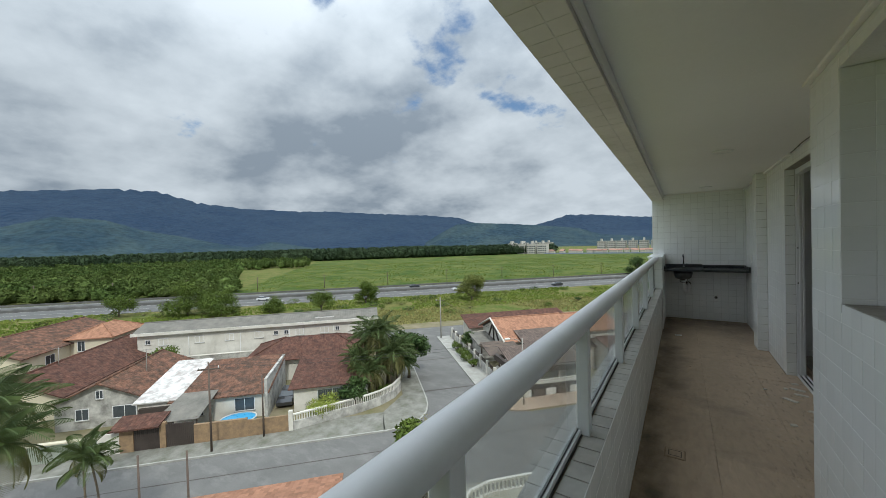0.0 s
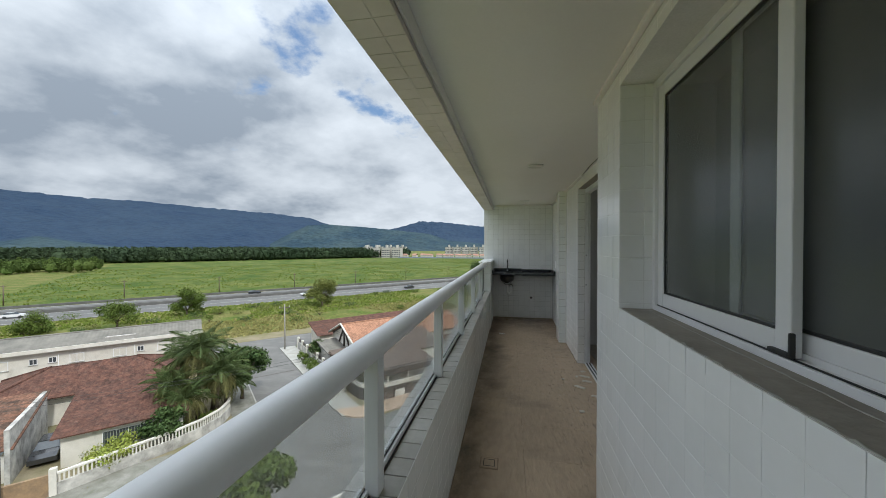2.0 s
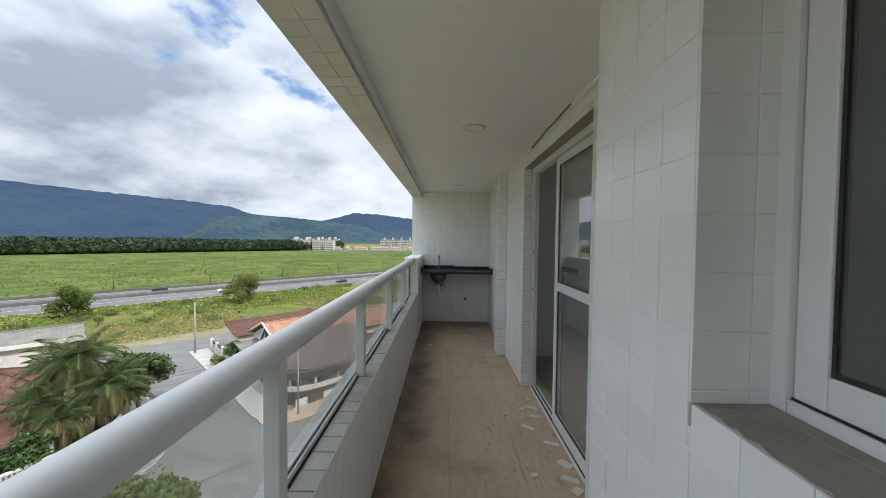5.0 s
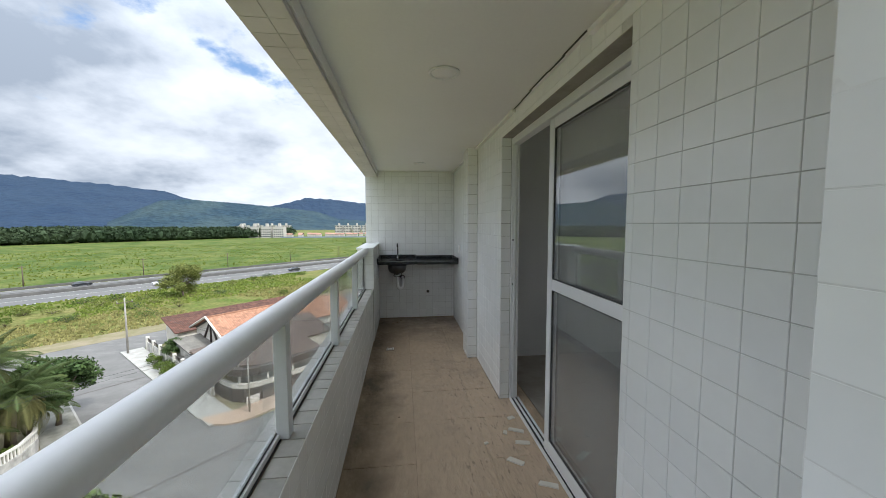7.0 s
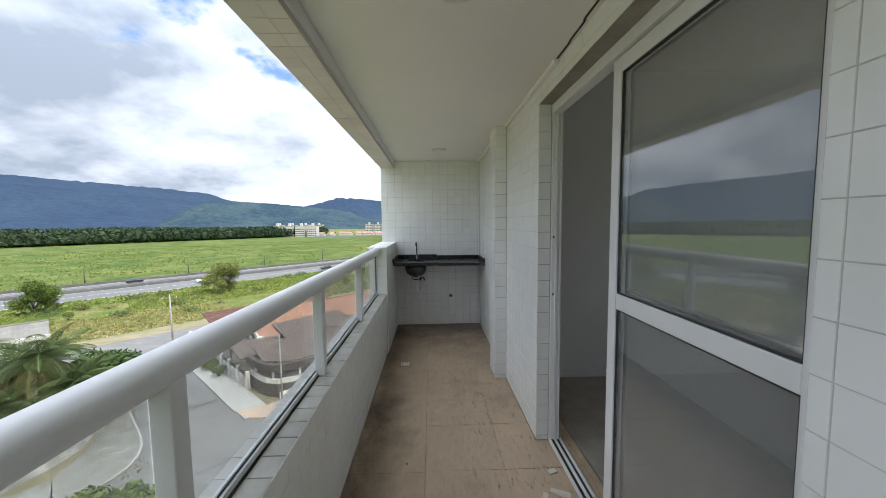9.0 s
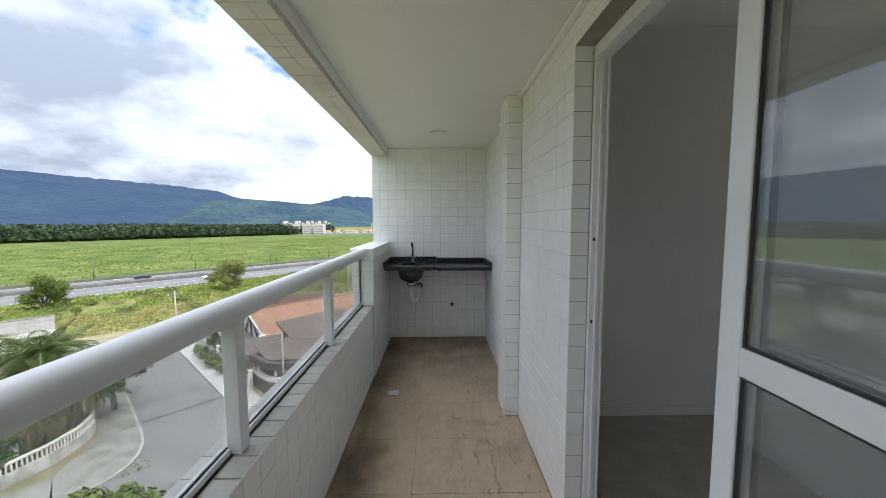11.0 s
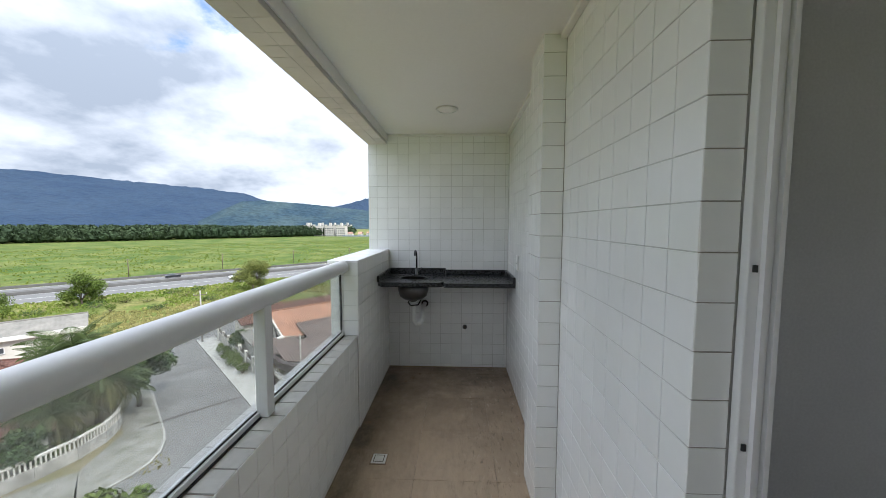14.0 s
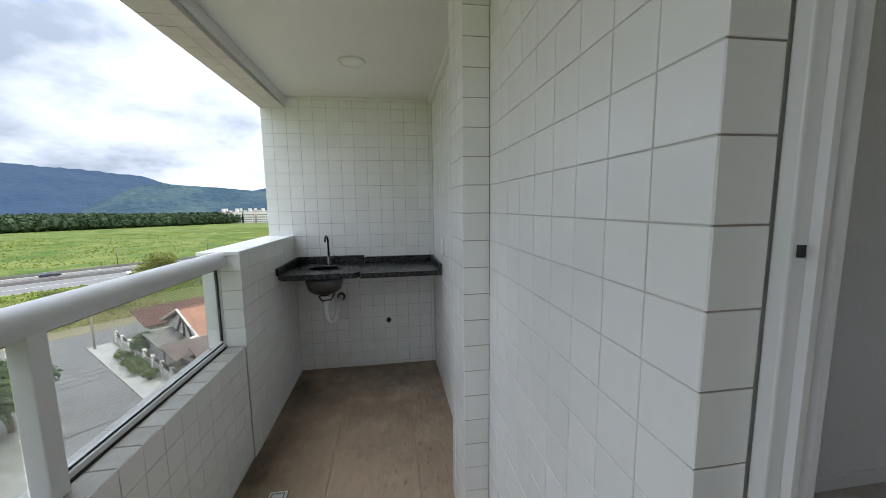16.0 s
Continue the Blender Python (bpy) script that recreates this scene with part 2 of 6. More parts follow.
M_RAIL = surface("white painted rail", (0.74, 0.745, 0.745), (0.68, 0.685, 0.685), 0.38, 3.0, 60, 0.02, 0.001, grainy=0.03)
M_BLACK = surface("black rubber", (0.02, 0.02, 0.02), (0.035, 0.035, 0.035), 0.6, 20, 90)
M_GRANITE = surface("black speckled granite", (0.012, 0.013, 0.014), (0.030, 0.032, 0.034), 0.28, 60, 240, 0.05, 0.001, spots=0.3)
M_STEEL = surface("brushed stainless steel", (0.15, 0.15, 0.15), (0.10, 0.10, 0.10), 0.34, 10, 200, 0.1, 0.001, metal=1.0)
M_CHROME = surface("dark chrome", (0.16, 0.16, 0.17), (0.12, 0.12, 0.12), 0.18, 10, 80, 0, metal=1.0)
M_PVC = surface("white pvc pipe", (0.80, 0.80, 0.78), (0.72, 0.72, 0.70), 0.4, 6, 60, 0.02)
M_GLASS = pane("balcony glass", (0.88, 0.895, 0.89), 0.0, 0.15)
M_DOORGLASS = pane("sliding door glass", (0.86, 0.87, 0.87), 0.02, 0.08, 0.9, 0.115)
M_WINGLASS = pane("frosted window glass", (0.74, 0.76, 0.75), 0.22, 0.10, 0.7)

M_GRASS = surface("rough grass", (0.085, 0.12, 0.022), (0.18, 0.165, 0.06), 0.9, 0.16, 1.6, 1.0, 0.3, spots=0.35, grainy=0.85)
M_FIELD = surface("bright meadow", (0.050, 0.088, 0.014), (0.135, 0.150, 0.042), 0.9, 0.045, 0.55, 1.0, 0.4, spots=0.32, grainy=0.75, stretch=(1.6, 1.6, 1))
M_ASPHALT = surface("worn street asphalt", (0.185, 0.18, 0.17), (0.145, 0.142, 0.133), 0.9, 0.35, 9, 0.4, 0.01, spots=0.5)
M_HWY = surface("highway asphalt", (0.165, 0.163, 0.155), (0.13, 0.13, 0.125), 0.85, 0.12, 6, 0.3, 0.01)
soiled_shaded(M_ASPHALT, (0.30, 0.29, 0.27), 0.8, 0.52, 0.68, 0.35, (0.4, 1, 1))
M_WALKWAY = surface("cracked pavement concrete", (0.29, 0.28, 0.25), (0.15, 0.15, 0.115), 0.95, 0.9, 9, 0.6, 0.02, spots=0.5)
M_TAN = surface("tan pavement", (0.48, 0.35, 0.25), (0.38, 0.28, 0.20), 0.9, 0.8, 8, 0.3, 0.01)
M_KERB = surface("pale kerb stone", (0.42, 0.41, 0.37), (0.30, 0.29, 0.26), 0.9, 1.2, 12, 0.4, 0.01)
M_DIRT = surface("sandy verge", (0.26, 0.22, 0.15), (0.17, 0.16, 0.08), 0.95, 0.4, 6, 0.5, 0.03)
M_WHITEWALL = surface("weathered white render", (0.76, 0.73, 0.66), (0.58, 0.55, 0.48), 0.9, 0.5, 14, 0.2, 0.01)
M_STAINED = surface("mouldy white render", (0.62, 0.60, 0.55), (0.24, 0.23, 0.21), 0.95, 0.9, 10, 0.4, 0.01, spots=0.4)
M_CREAM = surface("cream render", (0.74, 0.68, 0.52), (0.62, 0.56, 0.42), 0.9, 0.5, 14, 0.2, 0.01)
M_BROWNWALL = surface("ochre stone wall", (0.36, 0.24, 0.13), (0.20, 0.14, 0.09), 0.9, 1.6, 7, 0.8, 0.03)
M_GREENWALL = surface("faded green render", (0.34, 0.37, 0.31), (0.26, 0.28, 0.23), 0.9, 0.8, 10, 0.3, 0.01)
M_GATE = surface("dark brown gate", (0.045, 0.033, 0.028), (0.075, 0.06, 0.05), 0.6, 1.0, 12, 0.2)
M_DARKGLASS = surface("dark window pane", (0.05, 0.06, 0.065), (0.08, 0.09, 0.1), 0.12, 0.5, 4, 0)
M_ROOF = waved(surface("dark weathered clay tiles", (0.135, 0.068, 0.050), (0.085, 0.050, 0.040), 0.9, 1.3, 6, 0.5, 0.03, spots=0.3, grainy=0.7), "X", 0.25, 0.9)
M_ROOF_RED = waved(surface("red brown clay tiles", (0.20, 0.105, 0.07), (0.095, 0.065, 0.05), 0.9, 1.2, 6, 0.5, 0.03, spots=0.3, grainy=0.8), "X", 0.25, 0.9)
M_ROOF_ORANGE = waved(surface("orange clay tiles", (0.38, 0.20, 0.125), (0.29, 0.155, 0.10), 0.85, 0.6, 5, 0.5, 0.03), "X", 0.25, 0.8)
M_ROOF_GREY = waved(surface("grey fibre cement sheets", (0.24, 0.225, 0.195), (0.14, 0.135, 0.12), 0.9, 0.7, 6, 0.4, 0.02), "X", 0.4)
M_ROOF_DULL = waved(surface("dull grey brown clay tiles", (0.165, 0.125, 0.105), (0.105, 0.085, 0.074), 0.9, 0.8, 6, 0.4, 0.02, grainy=0.4), "X", 0.25, 0.8)
M_ROOF_WHITE = surface("flaking white roof paint", (0.75, 0.74, 0.71), (0.40, 0.36, 0.33), 0.85, 1.2, 8, 0.4, 0.02, spots=0.3)
M_POOL = surface("blue pool cover", (0.05, 0.30, 0.58), (0.10, 0.42, 0.68), 0.3, 1.0, 5, 0.3, 0.02)
M_BARK = surface("grey brown bark", (0.17, 0.13, 0.09), (0.10, 0.08, 0.06), 0.95, 4, 30, 0.6, 0.02)
M_LEAF = surface("green leaves", (0.065, 0.105, 0.018), (0.115, 0.15, 0.032), 0.6, 0.6, 6, 0, vary=0.35, island=True)
M_LEAF_DARK = surface("dark green leaves", (0.04, 0.075, 0.025), (0.075, 0.11, 0.035), 0.6, 0.6, 6, 0, vary=0.35, island=True)
M_LEAF_BRIGHT = surface("yellow green leaves", (0.20, 0.26, 0.03), (0.28, 0.30, 0.05), 0.55, 1.0, 8, 0, vary=0.3, island=True)
M_FROND = surface("palm fronds", (0.05, 0.08, 0.026), (0.10, 0.125, 0.045), 0.5, 0.7, 5, 0, vary=0.25)
M_FROND_DRY = surface("dry palm fronds", (0.18, 0.17, 0.065), (0.13, 0.13, 0.05), 0.7, 0.7, 5, 0, vary=0.25)
M_FOREST = surface("forest canopy", (0.032, 0.054, 0.028), (0.060, 0.085, 0.044), 0.85, 0.02, 0.7, 0.9, 0.6, vary=0.4, island=True)
M_LEAF_OLIVE = surface("olive green leaves", (0.12, 0.15, 0.035), (0.19, 0.20, 0.06), 0.6, 0.6, 6, 0, vary=0.35, island=True)
M_SCRUB = surface("scrub forest canopy", (0.045, 0.080, 0.018), (0.095, 0.125, 0.034), 0.85, 0.03, 0.8, 0.9, 0.5, vary=0.4, island=True)
# the blue of distant air haze is mixed into these two colours
M_RIDGE = surface("haze blue forested ridge", (0.020, 0.039, 0.073), (0.032, 0.053, 0.085), 1.0, 0.0028, 0.035, 0.9, 16, spots=0.4, grainy=0.3)
M_HILL = surface("haze tinted forested hill", (0.024, 0.047, 0.066), (0.046, 0.072, 0.080), 1.0, 0.008, 0.07, 0.9, 9, spots=0.25, grainy=0.6)
M_APART = surface("pale apartment render", (0.54, 0.51, 0.465), (0.46, 0.435, 0.395), 0.9, 0.05, 1.0, 0)
M_TOWN = surface("far clay roofs", (0.36, 0.20, 0.14), (0.27, 0.17, 0.13), 0.9, 0.08, 1, 0, vary=0.2)
M_BLUEWALL = surface("far blue wall", (0.20, 0.25, 0.36), (0.24, 0.28, 0.36), 0.9, 0.1, 1, 0)
M_WOOD = surface("grey weathered timber", (0.16, 0.12, 0.09), (0.09, 0.07, 0.06), 0.9, 1.0, 14, 0.3)
M_POST = surface("concrete post", (0.40, 0.38, 0.34), (0.30, 0.28, 0.25), 0.9, 1.0, 14, 0.3)
M_POSTD = surface("stained barrier concrete", (0.16, 0.155, 0.145), (0.09, 0.088, 0.085), 0.9, 0.3, 6, 0.3)
M_CARW = surface("white car paint", (0.75, 0.75, 0.75), (0.72, 0.72, 0.72), 0.2, 1, 10, 0, coat=0.6)
M_CARD = surface("dark car paint", (0.03, 0.032, 0.036), (0.04, 0.042, 0.046), 0.2, 1, 10, 0, coat=0.6)
for matt in (M_GRASS, M_FIELD, M_ASPHALT, M_HWY, M_WALKWAY, M_DIRT, M_ROOF, M_ROOF_RED, M_ROOF_ORANGE, M_ROOF_GREY, M_ROOF_DULL, M_LEAF, M_LEAF_DARK, M_LEAF_OLIVE, M_FOREST, M_SCRUB, M_RIDGE, M_HILL, M_FROND, M_FROND_DRY):
    matt.node_tree.nodes["Principled BSDF"].inputs["Specular IOR Level"].default_value = 0.10
soiled_shaded(M_ROOF, (0.26, 0.20, 0.16), 2.2, 0.58, 0.72, 0.25)
soiled_shaded(M_ROOF_RED, (0.06, 0.045, 0.04), 1.8, 0.54, 0.68, 0.6)
soiled_shaded(M_ROOF_ORANGE, (0.14, 0.09, 0.07), 2.0, 0.55, 0.72, 0.5)
soiled_shaded(M_WHITEWALL, (0.33, 0.31, 0.27), 0.7, 0.56, 0.75, 0.5, (1, 1, 0.4))
soiled_shaded(M_FIELD, (0.045, 0.075, 0.018), 0.22, 0.56, 0.64, 0.8, (1, 1, 1))
M_FLAGG = surface("green flag cloth", (0.05, 0.30, 0.08), (0.06, 0.34, 0.10), 0.8, 2, 30, 0.1)
M_FLAGY = surface("yellow flag cloth", (0.70, 0.58, 0.06), (0.66, 0.54, 0.06), 0.8, 2, 30, 0.1)
M_FLAGB = surface("blue flag cloth", (0.04, 0.09, 0.35), (0.05, 0.10, 0.38), 0.8, 2, 30, 0.1)

# ---------------------------------------------------------------- building helpers


def mesh_of(name, bm, material):
    me = bpy.data.meshes.new(name)
    bm.to_mesh(me)
    bm.free()
    me.materials.append(material)
    return me


def part(name, bm, material, parent, label="", kind=""):
    ob = new(name, mesh_of(name, bm, material))
    ob.parent = parent
    return tagged(ob, label, kind=kind)


def struct(name, bm, material, label=""):
    return tagged(new(name, mesh_of(name, bm, material)), label, kind="structure")


def thing(name, m, label, category, group=""):
    ob = new(name)
    ob.empty_display_size = 0.2
    ob.matrix_world = m
    return tagged(ob, label, category, group)


def bx(bm, x0, y0, z0, x1, y1, z1, bevel=0.0):
    vs = [bm.verts.new((x, y, z)) for x in (x0, x1) for y in (y0, y1) for z in (z0, z1)]
    fs = [bm.faces.new([vs[i] for i in q]) for q in ((0, 1, 3, 2), (4, 6, 7, 5), (0, 4, 5, 1), (2, 3, 7, 6), (0, 2, 6, 4), (1, 5, 7, 3))]
    if bevel:
        es = list({e for f in fs for e in f.edges})
        bmesh.ops.bevel(bm, geom=es, offset=bevel, segments=2, affect="EDGES", profile=0.5)
    return bm


def box(*a, bevel=0.0):
    return bx(bmesh.new(), *a, bevel=bevel)


def tube(bm, pts, radii, seg=10, caps=True):
    """A round tube along points; radii: one number or one for each point."""
    pts = [Vector(p) for p in pts]
    if isinstance(radii, (int, float)):
        radii = [radii] * len(pts)
    rings, up = [], None
    for i, p in enumerate(pts):
        d = (pts[min(i + 1, len(pts) - 1)] - pts[max(i - 1, 0)]).normalized()
        if up is None:
            up = d.orthogonal().normalized()
        up = (up - d * up.dot(d)).normalized()
        side = d.cross(up)
        rings.append([bm.verts.new(p + radii[i] * (math.cos(k * math.tau / seg) * up + math.sin(k * math.tau / seg) * side)) for k in range(seg)])
    for a, b in zip(rings, rings[1:]):
        for k in range(seg):
            bm.faces.new((a[k], a[(k + 1) % seg], b[(k + 1) % seg], b[k])).smooth = True
    if caps:
        bm.faces.new(rings[0][::-1])
        bm.faces.new(rings[-1])
    return bm


def turned(bm, profile, centre=(0, 0), seg=28, caps=True):
    """A lathe shape from (radius, height) pairs."""
    rings = [[bm.verts.new((centre[0] + r * math.cos(k * math.tau / seg), centre[1] + r * math.sin(k * math.tau / seg), z)) for k in range(seg)] for r, z in profile]
    for a, b in zip(rings, rings[1:]):
        for k in range(seg):
            bm.faces.new((a[k], a[(k + 1) % seg], b[(k + 1) % seg], b[k])).smooth = True
    if caps:
        bm.faces.new(rings[-1])
        bm.faces.new(rings[0][::-1])
    return bm


def slab(bm, quad, thick):
    """A sheet of that thickness under three or four corner points."""
    top = [bm.verts.new(p) for p in quad]
    low = [bm.verts.new((p[0], p[1], p[2] - thick)) for p in quad]
    k = len(quad)
    bm.faces.new(top)
    bm.faces.new(low[::-1])
    for i in range(k):
        bm.faces.new((top[i], low[i], low[(i + 1) % k], top[(i + 1) % k]))
    return bm


def joined(name, verts, faces, material):
    me = bpy.data.meshes.new(name)
    me.from_pydata(verts, [], faces)
    me.materials.append(material)
    return new(name, me)


PIECES = {}


def piece_mesh(w, h, t, e, material):
    """A tile of width w, height h and thickness t with a chamfer e, on the plane z = 0."""
    key = (round(w, 3), round(h, 3), t, material.name)
    if key not in PIECES:
        v, f = piece_data(w, h, t, e)
        me = bpy.data.meshes.new("tile")
        me.from_pydata(v, [], f)
        me.materials.append(material)
        PIECES[key] = me
    return PIECES[key]


def piece_data(w, h, t, e):
    a, b = w / 2, h / 2
    v = [(-a, -b, 0), (a, -b, 0), (a, b, 0), (-a, b, 0), (-a, -b, t - e), (a, -b, t - e), (a, b, t - e), (-a, b, t - e),
         (-a + e, -b + e, t), (a - e, -b + e, t), (a - e, b - e, t), (-a + e, b - e, t)]
    f = [(8, 9, 10, 11)]
    for i in range(4):
        j = (i + 1) % 4
        f += [(i, j, 4 + j, 4 + i), (4 + i, 4 + j, 8 + j, 8 + i)]
    return v, f


def tiling(parent, origin, eu, ev, u0, u1, v0, v1, pu=0.102, pv=0.102, su=0.0, sv=0.0, holes=(), chosen=None, material=None, rest=None, t=0.005, e=0.0009, gap=0.0026):
    """Tiles over a rectangle of a plane: those chosen are parts of their own, the others one joined part."""
    material, rest = material or M_TILE, rest or M_TILE_REST
    o, eu, ev = Vector(origin), Vector(eu), Vector(ev)
    en = eu.cross(ev)
    turn = Matrix((eu, ev, en)).transposed().to_4x4()
    verts, faces = [], []
    i0, i1 = math.floor((u0 - su) / pu), math.ceil((u1 - su) / pu)
    j0, j1 = math.floor((v0 - sv) / pv), math.ceil((v1 - sv) / pv)
    for i in range(i0, i1):
        for j in range(j0, j1):
            a0, a1 = max(su + i * pu, u0), min(su + (i + 1) * pu, u1)
            b0, b1 = max(sv + j * pv, v0), min(sv + (j + 1) * pv, v1)
            for h0, h1, g0, g1 in holes:
                if a0 < h1 and a1 > h0 and b0 < g1 and b1 > g0:
                    cuts = sorted(((a0, min(a1, h0), b0, b1), (max(a0, h1), a1, b0, b1), (a0, a1, b0, min(b1, g0)), (a0, a1, max(b0, g1), b1)), key=lambda c: max(0, c[1] - c[0]) * max(0, c[3] - c[2]))
                    a0, a1, b0, b1 = cuts[-1]
            w, h = a1 - a0 - gap, b1 - b0 - gap
            if w < 0.008 or h < 0.008:
                continue
            c = o + eu * ((a0 + a1) / 2) + ev * ((b0 + b1) / 2)
            wob = random.uniform(-0.0006, 0.0004)
            if chosen and chosen((a0 + a1) / 2, (b0 + b1) / 2):
                ob = new("tile", piece_mesh(w, h, t, e, material))
                tilt = Matrix.Rotation(random.gauss(0, 0.003), 4, "X") @ Matrix.Rotation(random.gauss(0, 0.003), 4, "Y")
                ob.parent = parent
                ob.matrix_world = Matrix.Translation(c + en * wob) @ turn @ tilt
            else:
                pv_, pf_ = piece_data(w, h, t, e)
                k = len(verts)
                verts += [tuple(c + en * wob + turn.to_3x3() @ Vector(p)) for p in pv_]
                faces += [tuple(k + q for q in f) for f in pf_]
    if verts:
        ob = joined("tiles", verts, faces, rest)
        ob.parent = parent
        tagged(ob, kind="stuff")

# ---------------------------------------------------------------- balcony: structure
CEIL, END, FAR, FRONT, ROOM = 2.25, -1.35, 7.2, -0.18, 2.70
WIN_X, DOOR_X = 0.828, 1.158
X, Y, Z = (1, 0, 0), (0, 1, 0), (0, 0, 1)

floor = struct("floor", box(FRONT, END - 0.2, -0.25, 5.2, FAR + 0.2, -0.010), M_FGROUT, "beige floor tiles with dark stained joints")
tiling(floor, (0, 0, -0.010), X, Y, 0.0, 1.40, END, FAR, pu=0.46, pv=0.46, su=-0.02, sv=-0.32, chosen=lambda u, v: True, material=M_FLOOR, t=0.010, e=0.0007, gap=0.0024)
room_floor = part("room_floor", box(1.41, END, -0.0095, 5.0, FAR, -0.001), M_CONCRETE, floor, "dull grey room floor")
ceiling = bmesh.new()
bx(ceiling, 0.012, END - 0.2, CEIL, 1.338, FAR, CEIL + 0.2)
bx(ceiling, FRONT - 0.004, END - 0.2, CEIL + 0.2, 1.338, FAR + 0.2, CEIL + 0.60)
bx(ceiling, 1.338, END - 0.2, ROOM, 5.2, FAR + 0.2, CEIL + 0.60)
struct("ceiling", ceiling, M_CEIL, "plain white painted balcony ceiling")

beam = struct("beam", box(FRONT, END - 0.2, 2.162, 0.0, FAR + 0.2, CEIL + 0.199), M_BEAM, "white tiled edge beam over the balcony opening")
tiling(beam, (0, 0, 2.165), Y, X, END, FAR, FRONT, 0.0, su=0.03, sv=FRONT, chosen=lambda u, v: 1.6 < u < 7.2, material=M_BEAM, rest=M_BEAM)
struct("trim", box(0.0005, END, 2.185, 0.0115, FAR, CEIL + 0.1, bevel=0.002), M_CEIL)

wall_far = struct("wall_far", box(FRONT, FAR + 0.0025, -0.009, 1.40, FAR + 0.2, CEIL + 0.19), M_GROUT, "white tiled end wall above the sink")
tiling(wall_far, (0, FAR + 0.005, 0), X, Z, FRONT, DOOR_X, 0.0, CEIL, su=0.006, sv=0.03, chosen=lambda u, v: True)

parapet = struct("wall_parapet", box(-0.184, END, -0.009, -0.003, 6.14, 0.640), M_GROUT_OLD, "low white tiled parapet with a tiled ledge")
tiling(parapet, (-0.005, 0, 0), Y, Z, END, 6.14, 0.0, 0.65, su=0.04, sv=0.04, chosen=lambda u, v: 2.2 < u < 6.2 and v > 0.05)
part("ledge_bed", box(-0.184, END, 0.6405, -0.006, 6.139, 0.6455), M_FGROUT, parapet, "dirty mortar bed of the ledge")
tiling(parapet, (0, 0, 0.645), X, Y, -0.089, 0.0, END, 6.14, pu=0.10, su=-0.089, sv=0.04, chosen=lambda u, v: 0.5 < v, gap=0.006, material=M_LEDGE, rest=M_LEDGE)
tiling(parapet, (0, 0, 0.645), X, Y, -0.185, -0.128, END, 6.14, pu=0.08, su=-0.185, sv=0.04, material=M_LEDGE, rest=M_LEDGE)

pier = struct("wall_pier", box(FRONT, 6.145, -0.009, 0.005, FAR, 1.145), M_GROUT, "white tiled pier that ends the railing")
tiling(pier, (0.005, 0, 0), Y, Z, 6.14, FAR, 0.0, 1.15, su=0.04, sv=0.04, chosen=lambda u, v: True)
tiling(pier, (0, 6.145, 0), X, Z, FRONT, 0.010, 0.65, 1.15, su=-0.092, sv=0.04, chosen=lambda u, v: True)
part("coping", box(FRONT - 0.015, 6.13, 1.1455, 0.014, FAR, 1.165, bevel=0.003), M_TILE, pier, "pale stone coping")

# wall with the bedroom window
W0, W1, WZ0, WZ1 = 0.20, 1.715, 1.165, 2.165
wb = bmesh.new()
bx(wb, WIN_X + 0.0010, END, -0.009, 1.06, W0, CEIL)
bx(wb, WIN_X + 0.0010, W1, -0.009, 1.06, 2.115, CEIL)
bx(wb, WIN_X + 0.0010, W0, -0.009, 1.06, W1, WZ0 - 0.04)
bx(wb, WIN_X + 0.0010, W0, WZ1, 1.06, W1, CEIL)
bx(wb, 1.06, 1.96, -0.009, DOOR_X + 0.18, 2.115, CEIL)
wall_window = struct("wall_window", wb, M_GROUT_PALE, "white tiled wall with a deep window opening")
tiling(wall_window, (WIN_X + 0.005, 0, 0), (0, -1, 0), Z, -2.115, -END, 0.0, CEIL, su=-2.115, sv=0.066, e=0.0005, gap=0.0018, holes=((-W1, -W0, WZ0, WZ1),), chosen=lambda u, v: -2.1 < u < -0.6 and 0.75 < v)
tiling(wall_window, (0, W1, 0), (1, 0, 0), Z, WIN_X, 0.975, WZ0, WZ1, su=WIN_X, sv=0.066, chosen=lambda u, v: True)
part("reveal_bed", box(WIN_X + 0.002, W1 - 0.0038, WZ0, 0.964, W1 - 0.0002, WZ1 - 0.002), M_GROUT_PALE, wall_window)
struct("window_sill", box(WIN_X + 0.0055, W0, WZ0 - 0.04, 1.06, W1, WZ0, bevel=0.004), M_CONCRETE, "unfinished bare concrete window sill")

rag = random.Random(21)
sill_edge = bmesh.new()
y = W0 + 0.005
run = []
while y < W1 - 0.004:
    run.append((WIN_X + 0.006 + rag.uniform(-0.003, 0.004), y, WZ0 - 0.001 + rag.uniform(-0.003, 0.003)))
    y += rag.uniform(0.010, 0.028)
tube(sill_edge, run, [rag.uniform(0.0012, 0.0034) for _ in run], 6)
part("mortar_edge", sill_edge, M_KERB, bpy.data.objects["window_sill"], "ragged pale mortar along the sill edge")
score = bmesh.new()
run, y = [], W0 + 0.01
while y < W1 - 0.01:
    run.append((0.935 + rag.uniform(-0.003, 0.003), y, WZ0 - 0.001))
    y += rag.uniform(0.03, 0.08)
tube(score, run, [rag.uniform(0.0015, 0.0035) for _ in run], 5)
part("mortar_ridge", score, M_KERB, bpy.data.objects["window_sill"], "thin pale mortar ridge on the sill")

